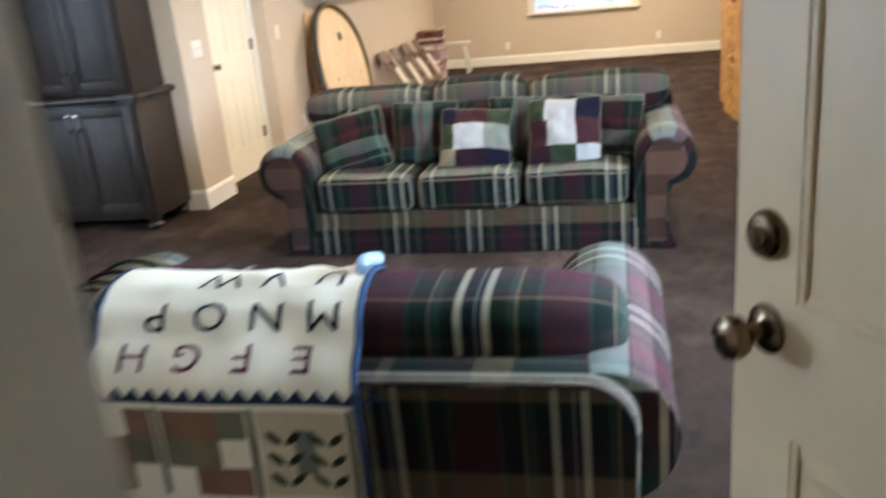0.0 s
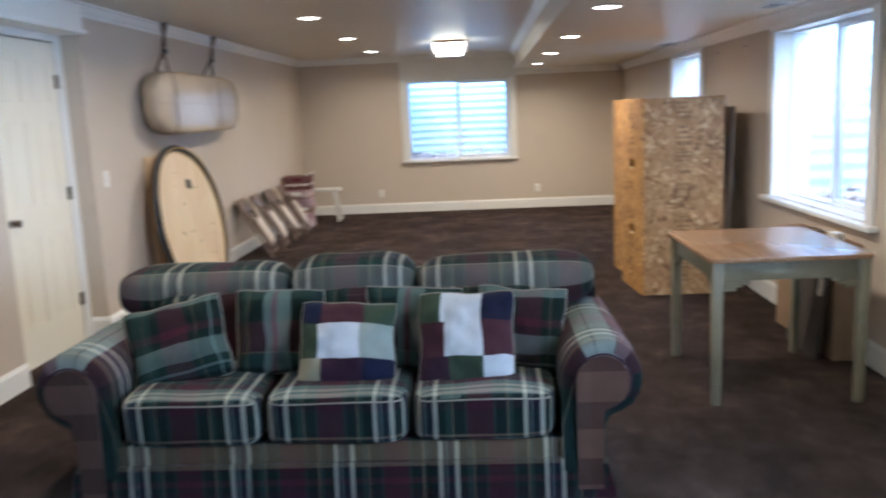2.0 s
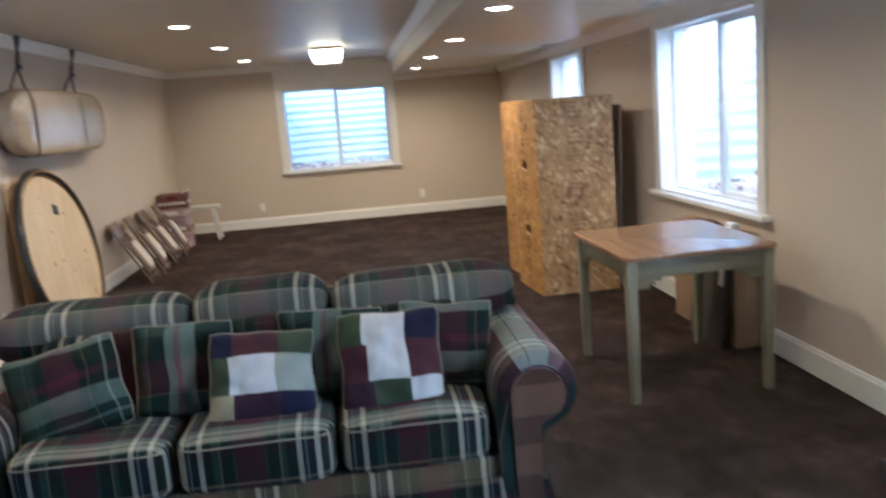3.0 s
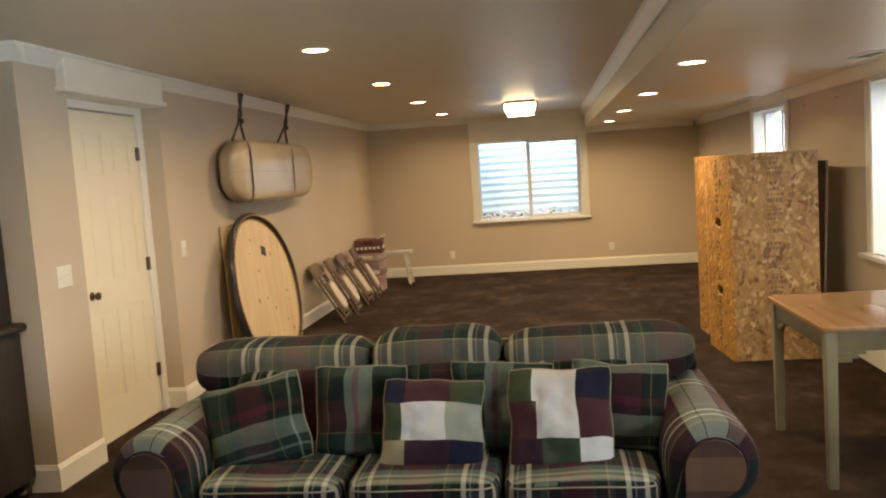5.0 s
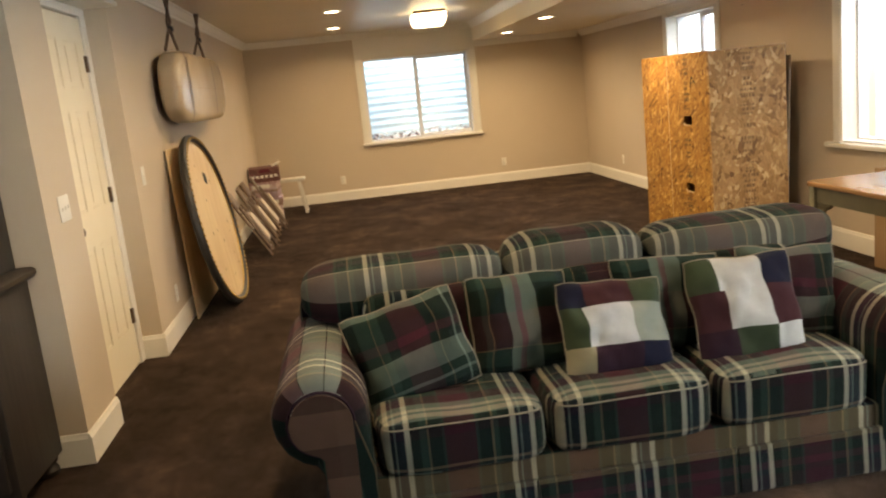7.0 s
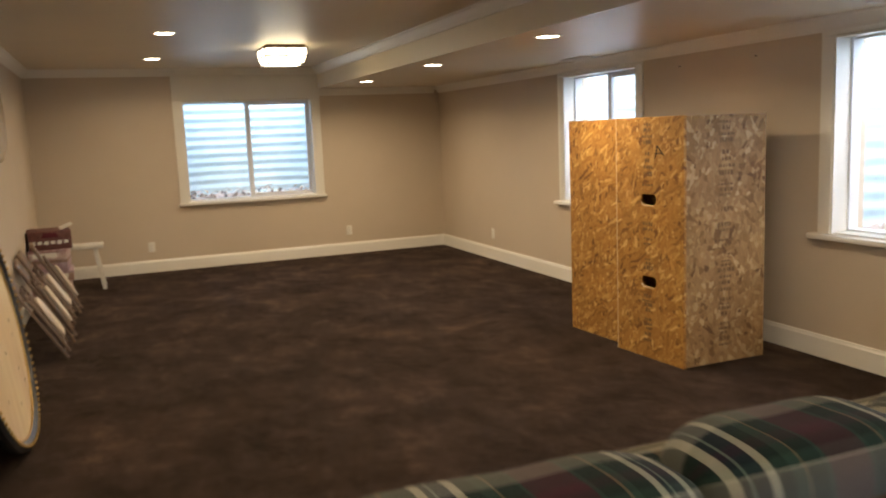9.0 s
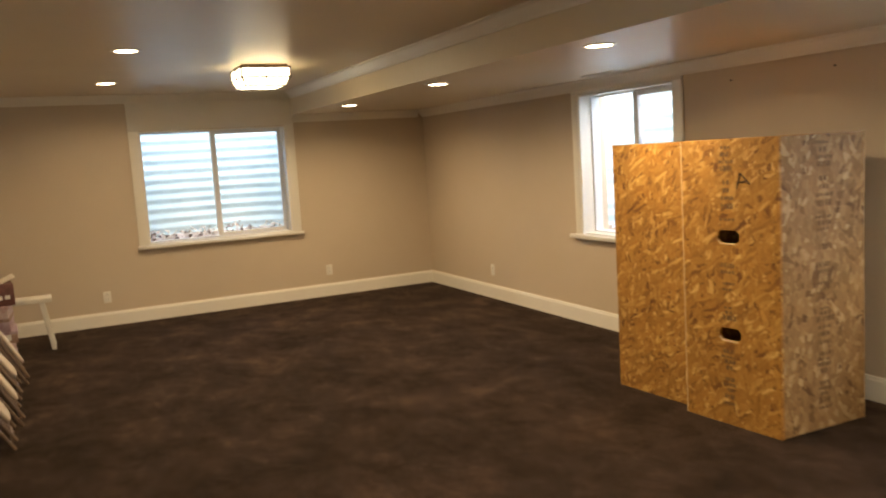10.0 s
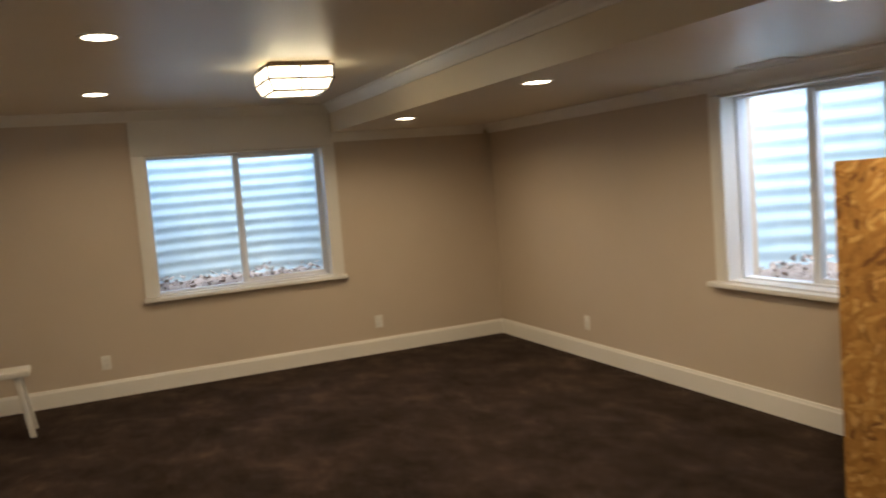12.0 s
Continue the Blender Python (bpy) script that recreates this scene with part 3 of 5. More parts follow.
def well(m):
    """A corrugated steel window well with leaf litter on its floor."""
    top, low, rx, ry = 2.06, 0.62, 0.98, 0.86
    wl = thing("window_well", "corrugated galvanised steel window well outside the glass", "window well", m, "window wells")
    bm = bmesh.new()
    n, per = 28, 0.112
    rows = int((top - low) / per * 8)
    rings = []
    for k in range(rows + 1):
        z = low + (top - low) * k / rows
        d = 0.0038 * math.sin(2 * math.pi * z / per)
        ring = []
        for j in range(n + 1):
            a = math.pi * j / n
            ring.append(bm.verts.new(((rx + d) * math.copysign(abs(math.cos(a)) ** 0.7, math.cos(a)), THICK + 0.005 + (ry + d) * math.sin(a) ** 0.8, z)))
        rings.append(ring)
    for a, b in zip(rings, rings[1:]):
        for j in range(n):
            bm.faces.new((a[j], a[j + 1], b[j + 1], b[j]))
    part("corrugated_wall", bm, STEEL, wl)
    rim = tube([((rx + 0.01) * math.copysign(abs(math.cos(math.pi * j / 24)) ** 0.7, math.cos(math.pi * j / 24)), THICK + 0.02 + ry * math.sin(math.pi * j / 24) ** 0.8, top) for j in range(25)], 0.012, 6)
    part("rim", rim, STEEL, wl)
    lit = bmesh.new()
    bmesh.ops.create_grid(lit, x_segments=24, y_segments=14, size=0.5)
    for v in lit.verts:
        v.co = Vector((v.co.x * 2 * rx, THICK + 0.005 + (v.co.y + 0.5) * (ry + 0.02), 0.735 + 0.04 * noise.noise(v.co * 9) + 0.05 * (v.co.y + 0.5)))
    part("gravel_bed", lit, GRAVEL, wl, "gravel and leaf litter")
    leaves = bmesh.new()
    rnd = random.Random(5)
    for _ in range(260):
        x, y = rnd.uniform(-0.8, 0.8), rnd.uniform(0.03, 0.62)
        c = Vector((x, THICK + y, 0.775 + 0.05 * y + rnd.uniform(0, 0.08) * (0.3 + y)))
        r = rnd.uniform(0.018, 0.042)
        q = Euler((rnd.uniform(-0.9, 0.9), rnd.uniform(-0.9, 0.9), rnd.uniform(0, 6.3))).to_matrix()
        vs = [leaves.verts.new(c + q @ Vector((r * a, r * b, r * e))) for a, b, e in ((-1, 0, 0.2), (-0.2, -0.6, 0), (1, 0, 0.25), (0.1, 0.6, 0))]
        leaves.faces.new(vs)
    tagged(part("fallen_leaves", leaves, LEAF, wl, "dry fallen leaves"), kind="stuff")
    return wl


window_places = [(pose(FAR_WIN, FAR, 0), CEILING)] + [(pose(RIGHT, y, 0, 0, 0, -90), SOFFIT) for y in RIGHT_WINS] + [(pose(-5.05, UNSEEN_WIN, 0, 0, 0, 90), CEILING)]
for k, (m, head) in enumerate(window_places):
    window("window_%d" % (k + 1), m, head, WIDTHS[k])
    well(m)
    if k not in (1, 4):
        continue
    # Area lamps for sky through the unseen near-east and added alcove windows.
    day = new("daylight", bpy.data.lights.new("daylight", "AREA"))
    day.data.shape, day.data.size, day.data.size_y = "RECTANGLE", WIN_W - 0.1, 1.0
    day.data.energy, day.data.color = DAY_W * (3.0 if k == 1 else 0.65), (0.74, 0.87, 1.0)
    day.matrix_world = m @ pose(0, 0.22, (WIN_Z0 + WIN_Z1) / 2, -90, 0, 0)

# The yard outside, one sheet with the wells cut out of it.
bm = bmesh.new()
gz0, gz1 = 1.88, 2.03
ex, ny = RIGHT + THICK, FAR + THICK
cuts = [(y - 1.0, y + 1.0) for y in RIGHT_WINS]
at = -300.0
for a, b in cuts + [(300.0, 300.0)]:
    add_box(bm, ex, at, gz0, ex + 0.9, min(a, 300), gz1)
    at = b
add_box(bm, ex + 0.9, -300, gz0, 300, 300, gz1)
add_box(bm, -300, ny + 0.9, gz0, ex + 0.9, 300, gz1)
add_box(bm, -6.3, ny, gz0, FAR_WIN - 1.0, ny + 0.9, gz1)
wx = -5.05 - THICK
add_box(bm, -300, -300, gz0, wx - 0.9, ny + 0.9, gz1)
add_box(bm, wx - 0.9, UNSEEN_WIN + 1.0, gz0, wx, ny, gz1)
add_box(bm, wx - 0.9, -300, gz0, wx, UNSEEN_WIN - 1.0, gz1)
add_box(bm, FAR_WIN + 1.0, ny, gz0, ex, ny + 0.9, gz1)
structure("ground", bm, GRASS, "dormant lawn round the house", "ground")
# Unseen slab over the rooms, added so no sun leaks through the ceiling.
bm = bmesh.new()
add_box(bm, -5.4, -2.2, 2.62, 2.21, 13.78, 3.1)
structure("sun_block_above", bm, SUN_BLOCK, "unseen slab above the ceiling, added to keep the sun out", "house wall")

# ---------------------------------------------------------------- doors


def six_panel(w, h, t, material, parent, panels=True):
    """A moulded six-panel door leaf, hinge edge at x = 0, leaf along +x, faces at y = -t/2 and t/2."""
    bm = bmesh.new()
    st, mid = 0.115, 0.10
    pw = (w - 2 * st - mid) / 2
    cols = [(st, st + pw), (st + pw + mid, w - st)]
    rows = [(0.24, 0.80), (0.99, 1.52), (1.64, h - 0.13)]
    xs = sorted({0.0, w, *[x for c in cols for x in c]})
    zs = sorted({0.0, h, *[z for r in rows for z in r]})
    for a, b in zip(xs, xs[1:]):
        for c, d in zip(zs, zs[1:]):
            deep = 0.006 if (a, b) in cols and (c, d) in rows else 0.0
            add_box(bm, a, -t / 2 + deep, c, b, t / 2 - deep, d)
            if deep:
                add_box(bm, a + 0.035, -t / 2 + 0.002, c + 0.035, b - 0.035, t / 2 - 0.002, d - 0.035, bevel=0.0)
    leaf = part("door_leaf", bm, material, parent, smooth=False)
    for s in (-1, 1):
        for a, b in cols:
            for c, d in rows:
                f = bmesh.new()
                y0, y1 = sorted((s * (t / 2 - 0.006), s * (t / 2 - 0.0008)))
                for q in ((a, c, a + 0.014, d), (b - 0.014, c, b, d), (a + 0.014, c, b - 0.014, c + 0.014), (a + 0.014, d - 0.014, b - 0.014, d)):
                    add_box(f, q[0], y0, q[1], q[2], y1, q[3], bevel=0.004, seg=1)
                part("panel_moulding", f, material, leaf)
    return leaf


KNOB = [(0.0, 0.0), (0.033, 0.0), (0.033, 0.004), (0.027, 0.009), (0.012, 0.013), (0.011, 0.030), (0.018, 0.034), (0.027, 0.042), (0.030, 0.053), (0.027, 0.063), (0.016, 0.069), (0.0, 0.070)]


def turned_knob(m, s, material, name, parent, x, z, t, scale=1.0):
    part(name, lathe([(r * scale + 1e-4, s * (t / 2 + h * scale)) for r, h in KNOB], (x, 0, z), "y"), material, parent, "polished dark brass knob")


closet = thing("door_1", "closed white six-panel closet door with dark hinges", "door", pose(-3.008, 6.672, 0.012, 0, 0, -90), kind="structure")
six_panel(0.782, 2.03, 0.036, DOOR, closet)
for z in (1.79, 1.044, 0.305):
    part("hinge", box(-0.012, 0.016, z - 0.057, 0.026, 0.032, z + 0.033, bevel=0.003), BRONZE, closet, "dark bronze hinge")
turned_knob(None, 1, BRONZE, "door_knob", closet, 0.725, 0.915, 0.036, 0.8)
bm = bmesh.new()
add_box(bm, -3.0, 6.676, 0.0, -2.978, DOOR_Y1 - 0.002, 2.10, bevel=0.004)
structure("door_casing_jamb", bm, TRIM, "white painted door casing", "trim")
structure("door_casing_latch", box(-3.0, DOOR_Y0 + 0.002, 0.0, -2.978, 5.884, 2.10, bevel=0.004), TRIM, "white painted door casing", "trim")
structure("door_casing_head", box(-3.0, 5.885, 2.052, -2.978, 6.675, 2.10, bevel=0.004), TRIM, "white painted door casing", "trim")
bm = box(-2.998, 5.60, 2.125, -2.800, 6.74, CEILING - 0.02, bevel=0.004)
add_box(bm, -2.998, 5.578, 2.100, -2.785, 6.765, 2.128, bevel=0.006)
structure("door_header", bm, TRIM, "boxed white header over the closet door", "trim")

ang = math.degrees(math.atan2(0.70, -0.39))
entry = thing("door_2", "six-panel entrance door standing open, warm lamplight in its paint, brass knob and deadbolt", "door", pose(0.602, 0.428, 0.012, 0, 0, ang), kind="structure")
six_panel(0.80, 2.03, 0.044, ENTRY_DOOR, entry)
for s in (-1, 1):
    turned_knob(None, s, BRASS_KNOB, "door_knob", entry, 0.735, 0.938, 0.044)
    part("deadbolt", lathe([(1e-4, s * 0.022), (0.032, s * 0.022), (0.032, s * 0.030), (0.026, s * 0.038), (0.014, s * 0.040), (0.013, s * 0.046), (1e-4, s * 0.047)], (0.735, 0, 1.065), "y"), BRASS_KNOB, entry, "round brass deadbolt")
part("latch_plate", box(0.7995, -0.012, 0.895, 0.802, 0.012, 0.955, bevel=0.0005), BRASS_KNOB, entry, "brass latch plate")
for z in (0.30, 1.05, 1.80):
    part("hinge", box(-0.012, 0.020, z - 0.045, 0.02, 0.030, z + 0.045, bevel=0.003), BRASS_KNOB, entry, "brass hinge")
for s, x0, x1 in ((1, -0.275, -0.255), (1, 0.630, 0.645)):
    structure("door_jamb", box(x0, 0.30, 0, x1, NEAR, 2.04), TRIM, "white painted door jamb", "trim")
structure("door_jamb_head", box(-0.275, 0.30, 2.04, 0.645, NEAR, 2.06), TRIM, "white painted door jamb head", "trim")
for y0, y1 in ((0.282, 0.2995), (NEAR + 0.0005, NEAR + 0.018)):
    structure("door_casing_side", box(-0.37, y0, 0, -0.265, y1, 2.13, bevel=0.003), TRIM, "white painted doorway casing", "trim")
    structure("door_casing_side", box(0.637, y0, 0, 0.745, y1, 2.13, bevel=0.003), TRIM, "white painted doorway casing", "trim")
    structure("door_casing_top", box(-0.265, y0, 2.05, 0.637, y1, 2.13, bevel=0.003), TRIM, "white painted doorway casing", "trim")

# ---------------------------------------------------------------- lights


def downlight(x, y, z, power):
    d = thing("downlight", "recessed round ceiling light, lit warm white", "ceiling light", pose(x, y, z), "recessed ceiling lights")
    part("trim_ring", lathe([(0.070, 0.0), (0.094, 0.0), (0.094, -0.003), (0.086, -0.007), (0.074, -0.006), (0.070, -0.002)], n=32), TRIM, d, "white trim ring")
    part("lens", lathe([(1e-4, -0.0015), (0.0715, -0.0015), (0.0715, -0.004), (1e-4, -0.005)], n=32), LAMP, d, "glowing lens")
    lamp = new("lamp", bpy.data.lights.new("lamp", "AREA"))
    lamp.data.shape, lamp.data.size, lamp.data.energy, lamp.data.color = "DISK", 0.13, DOWNLIGHT_W * power, WARM
    lamp.data.spread = radians(158)
    lamp.parent, lamp.location = d, (0, 0, -0.009)


for y, power in ((4.24, 0.9), (6.255, 1.1), (8.268, 0.95), (10.29, 0.72), (12.305, 0.72)):
    downlight(-1.577, y, CEILING, power)
# The one at y 4.24 is unseen, added to brighten the east wall.
for y, power in ((4.24, 0.45), (6.255, 1.0), (8.268, 1.05), (10.29, 1.0), (12.305, 1.0)):
    downlight(0.614, y, SOFFIT, power)

fix = thing("ceiling_fixture", "lit flush ceiling lamp of leaded glass panels", "ceiling lamp", pose(-0.50, 11.22, CEILING, 0, 0, 0))
s0, s1, zt, zm, zl = 0.190, 0.158, -0.026, -0.100, -0.165
part("ceiling_pan", box(-0.178, -0.178, -0.024, 0.178, 0.178, 0.0, bevel=0.004), BRONZE, fix, "bronze ceiling pan")
bm = bmesh.new()
for sx, sy in ((1, 0), (-1, 0), (0, 1), (0, -1)):
    def corner(r, z, e):
        return (sx * r + (0 if sx else e * r), sy * r + (0 if sy else e * r), z)
    for (ra, za), (rb, zb2) in (((s0, zt), (s0, zm)), ((s0, zm), (s1, zl))):
        bm.faces.new([bm.verts.new(corner(ra, za, -1)), bm.verts.new(corner(ra, za, 1)), bm.verts.new(corner(rb, zb2, 1)), bm.verts.new(corner(rb, zb2, -1))])
bm.faces.new([bm.verts.new((a * s1, b * s1, zl)) for a, b in ((-1, -1), (1, -1), (1, 1), (-1, 1))])
part("glass_shade", bm, LAMP_GLASS, fix, "glowing amber-white glass", smooth=False)
ring = lambda r, z: [((a * r), (b * r), z) for a, b in ((-1, -1), (1, -1), (1, 1), (-1, 1), (-1, -1))]
for r, z in ((s0 + 0.003, zt), (s0 + 0.002, zm), (s1 + 0.001, zl)):
    bm = bmesh.new()
    pts = ring(r, z)
    for a, b in zip(pts, pts[1:]):
        add_tube(bm, [a, b], 0.0075, 6)
    part("lead_came", bm, BRONZE, fix, "dark metal came")
for a, b in ((-1, -1), (1, -1), (1, 1), (-1, 1)):
    part("corner_came", tube([(a * s0, b * s0, zt), (a * s0, b * s0, zm), (a * s1, b * s1, zl)], 0.0075, 6), BRONZE, fix)
for a, b in ((0, -1), (0, 1), (-1, 0), (1, 0)):
    part("mid_came", tube([(a * s0, b * s0, zt), (a * (s0 + 0.002), b * (s0 + 0.002), zm), (a * (s1 + 0.002), b * (s1 + 0.002), zl)], 0.006, 6), BRONZE, fix)
lamp = new("lamp", bpy.data.lights.new("lamp", "AREA"))
lamp.data.shape, lamp.data.size, lamp.data.energy, lamp.data.color = "SQUARE", 0.30, FIXTURE_W, WARM
lamp.parent, lamp.location = fix, (0, 0, -0.172)


def vent(x, y, z):
    v = thing("ceiling_vent", "white louvred ceiling register", "vent", pose(x, y, z, 0, 0, 90), "ceiling vents")
    bm = bmesh.new()
    for a in ((-0.17, -0.075, -0.15, 0.075), (0.15, -0.075, 0.17, 0.075), (-0.15, -0.075, 0.15, -0.055), (-0.15, 0.055, 0.15, 0.075)):
        add_box(bm, a[0], a[1], -0.010, a[2], a[3], -0.0005, bevel=0.002)
    part("frame", bm, TRIM, v)
    part("backing", box(-0.15, -0.055, -0.0030, 0.15, 0.055, -0.0008), SLOT, v, "dark duct")
    for k in range(7):
        part("slat", extrude([(-0.006, -0.0035), (0.005, -0.009), (0.006, -0.008), (-0.005, -0.0032)], lambda u, w, t, k=k: Vector((t, -0.045 + 0.015 * k + u, w)), -0.149, 0.149), TRIM, v)


vent(1.70, 6.6, SOFFIT)
vent(1.74, 9.75, SOFFIT)


def wall_plate(name, m, label, kind):
    """Plate in the plane y = 0, facing -y."""
    p = thing(name, label, kind, m)
    w = 0.075 if name == "wall_outlet" or name == "light_switch" else 0.135
    part("plate", box(-w / 2, -0.006, -0.058, w / 2, -0.0005, 0.058, bevel=0.003), PLATE, p)
    if name == "wall_outlet":
        for z in (-0.021, 0.021):
            soc = part("socket", box(-0.017, -0.008, z - 0.014, 0.017, -0.006, z + 0.014, bevel=0.0015), PLATE, p)
            for x in (-0.006, 0.006):
                part("slot", box(x - 0.0012, -0.0086, z - 0.002, x + 0.0012, -0.0079, z + 0.007), SLOT, soc)
    else:
        for k in range(1 if name == "light_switch" else 3):
            x = 0.0 if name == "light_switch" else (k - 1) * 0.038
            part("toggle", extrude([(-0.010, -0.006), (-0.013, 0.008), (-0.006, 0.011), (-0.006, -0.011)], lambda u, v, t, x=x: Vector((x + t, u, v + (k - 1) * 0.003)), -0.004, 0.004), PLATE, p)
    return p


wall_plate("wall_outlet", pose(-1.70, FAR, 0.295), "white wall outlet plate above the baseboard", "outlet")
wall_plate("wall_outlet", pose(0.655, FAR, 0.297), "white wall outlet plate above the baseboard", "outlet")
wall_plate("wall_outlet", pose(RIGHT, 12.0, 0.297, 0, 0, -90), "white wall outlet plate above the baseboard", "outlet")
wall_plate("wall_outlet", pose(LEFT, 7.30, 0.275, 0, 0, 90), "white wall outlet plate above the baseboard", "outlet")
wall_plate("light_switch", pose(LEFT, 6.95, 1.11, 0, 0, 90), "white single light switch plate", "light switch")
wall_plate("triple_light_switch", pose(LEFT, 5.475, 1.105, 0, 0, 90), "white three-gang light switch plate", "light switch")

# ---------------------------------------------------------------- sofas
SEAT = 0.57


def cushion_edge(x0, y0, z0, x1, y1, z1, u, z, e, sag, seed):
    """A point of a seat cushion's front, at u across it and at the height z."""
    c, h = Vector(((x0 + x1) / 2, (y0 + y1) / 2, (z0 + z1) / 2)), Vector(((x1 - x0) / 2, (y1 - y0) / 2, (z1 - z0) / 2))
    v = (z - c.z) / h.z
    p = Vector((u, -max(0.0, 1 - abs(u) ** e - abs(v) ** e) ** (1 / e), v))
    w = Vector((p.x * h.x, p.y * h.y, p.z * h.z))
    w += p.normalized() * (0.002 + 0.012 * noise.noise(Vector((w.x * 5 + seed * 7.3, w.y * 5, w.z * 5))))
    w.z -= sag * (1 - p.x * p.x) * (p.z > 0) * p.z
    return c + w


def couch(name, label, n, m, group, low=0.0):
    """A rolled-arm couch for n, facing -y, front at y = 0, x from its middle."""
    c = thing(name, label, "sofa", m, group)
    inner, ac = n * SEAT / 2, n * SEAT / 2 + 0.165
    wide = ac - 0.01
    body = box_uv(box(-wide, 0.035, 0.035, wide, 0.90, 0.245, bevel=0.015), -inner, 0.0)
    part("base", body, PLAID_BASE, c)
    for k in range(n):
        a, b = -wide - 0.03 + k * (2 * wide + 0.06) / n, -wide - 0.03 + (k + 1) * (2 * wide + 0.06) / n
        bm = bmesh.new()
        outline = [(0.0, 0.165), (0.018, 0.165), (0.030, 0.02), (0.026, 0.006), (0.012, 0.006)]
        bm = extrude(outline, lambda u, v, t: Vector((t, 0.034 - u, v)), a + 0.004, b - 0.004, 6)
        part("skirt_panel", box_uv(bm, -inner, 0.0), PLAID_BASE, c)
    for s in (-1, 1):
        bm = extrude([(0.0, 0.165), (0.018, 0.165), (0.055, 0.012), (0.02, 0.006)], lambda u, v, t, s=s: Vector((s * (wide + 0.001 + u), t, v)), 0.0, 0.90, 6)
        part("side_skirt", box_uv(bm), PLAID_BASE, c)
    for k in range(n):
        a = -inner + k * SEAT
        cu = part("seat_cushion", box_uv(puff(a + 0.003, 0.16 if low else 0.0, 0.230, a + SEAT - 0.003, 0.66, 0.438, 7, 12, -0.012, k), a, 0.235), PLAID, c)
        front = 0.16 if low else 0.0
        part("piping", tube([cushion_edge(a + 0.003, front, 0.230, a + SEAT - 0.003, 0.66, 0.438, -0.90 + 1.80 * j / 40, 0.404, 7, -0.012, k) for j in range(41)], 0.0030, 6), PILLOW_PIPING, cu, "cream piping")
        outer = 0.225
        x0 = a if k else a - outer
        x1 = a + SEAT + ((0.0 if low else outer) if k == n - 1 else 0)
        part("back_cushion", box_uv(puff(a + 0.004, 0.46, 0.40, a + SEAT - 0.004, 0.80, 0.74 - low, 6, 9, 0, k + 3), a, 0.40), PLAID_BACK, c)
        bm = puff(x0 + 0.004, 0.53, (0.655 if low else 0.605) - low, x1 - 0.004, 0.865 - (0.036 if low else 0), (0.868 if low else 0.855) - low, 3.4, 12, -0.012 if k == 1 else 0.016, k + 9)
        uvr = bm.loops.layers.uv.verify()
        for face in bm.faces:
            for lp in face.loops:
                p = lp.vert.co
                lp[uvr].uv = (p.x - a, 0.145 * math.atan2((p.z - 0.755 + low) * 1.4, -(p.y - 0.705)))
        part("back_roll", bm, PLAID_ROLL_LOW if low else PLAID_ROLL, c)
    half_w, tall, rad = ac + 0.075, 0.752 - 1.2 * low, 0.11
    arc = [(half_w - rad + rad * math.sin(math.pi / 2 * q / 8), tall - rad + rad * math.cos(math.pi / 2 * q / 8)) for q in range(9)]
    shape = [(-x, z) for x, z in reversed(arc)] + arc + [(half_w - 0.01, 0.10), (-half_w + 0.01, 0.10)]
    bm = extrude(shape, lambda u, v, t: Vector((u * (1 - 0.012 * (t > 0.94)), t - 0.03 * max(0.0, (0.6 - v)) * (t > 0.8), v - 0.012 * (t > 0.94) * (v > 0.5))), 0.76, 0.948, 6)
    part("back_frame", bm, PLAID_BACK, c)
    part("back_piping", tube([(x * 0.992, 0.936, z - 0.004) for x, z in shape[:-2]], 0.006, 6), PILLOW_PIPING, c, "cream piping")
    for s in (-1, 1):
        r, zc = 0.155, 0.468
        prof = [(-0.150, 0.04), (-0.156, 0.30), (-r, zc)]
        prof += [(r * math.cos(math.pi - math.pi * j / 16), zc + r * math.sin(math.pi - math.pi * j / 16)) for j in range(1, 17)]
        prof += [(0.146, 0.415), (0.118, 0.366), (0.075, 0.332), (0.030, 0.312), (0.004, 0.285), (0.0, 0.04)]
        def swell(u, v, t, s=s):
            d = 0.010 * noise.noise(Vector((u * 6, t * 5, v * 6 + s)))
            f = max(0.0, 1 - (t - 0.012) / 0.060)
            k = 1 - 0.30 * (1 - math.sqrt(max(0.0, 1 - f * f)))
            if v > 0.30:
                u, v = (u + 0.01) * k - 0.01, zc + (v - zc) * k
            return Vector((s * (ac + u * (1 + d)), t, v + d))
        bm = extrude(prof, swell, 0.012, 0.90, 60)
        arm = part("arm", bm, PLAID_ARM, c)
        cap = [((p[0] + 0.01) * 0.64 - 0.01, zc + (p[1] - zc) * (0.64 if p[1] > 0.25 else 1.0)) for p in prof]
        bm = extrude(cap, lambda u, v, t, s=s: Vector((s * (ac + u), t - 0.010 * (v > 0.3), v)), 0.006, 0.024, 1)
        part("arm_front", bm, PLAID_FRONT, arm, "tan and wine plaid facing")
        edge = [(s * (ac + (p[0] + 0.01) * 0.68 - 0.01), 0.010, zc + (p[1] - zc) * 0.68) for p in prof if p[1] > 0.31]
        part("arm_piping", tube(edge, 0.0045, 6), PATCH["plum"], arm, "dark piping round the scroll")
    for x in (-wide + 0.06, wide - 0.06):
        for y in (0.10, 0.84):
            part("foot", box(x - 0.03, y - 0.03, 0.0, x + 0.03, y + 0.03, 0.036, bevel=0.004), ARMOIRE, c, "dark wooden foot")
    return c


couch("sofa", "three-seat rolled-arm sofa in green and burgundy plaid", 3, pose(-0.752, 4.135, 0), "plaid sofas")
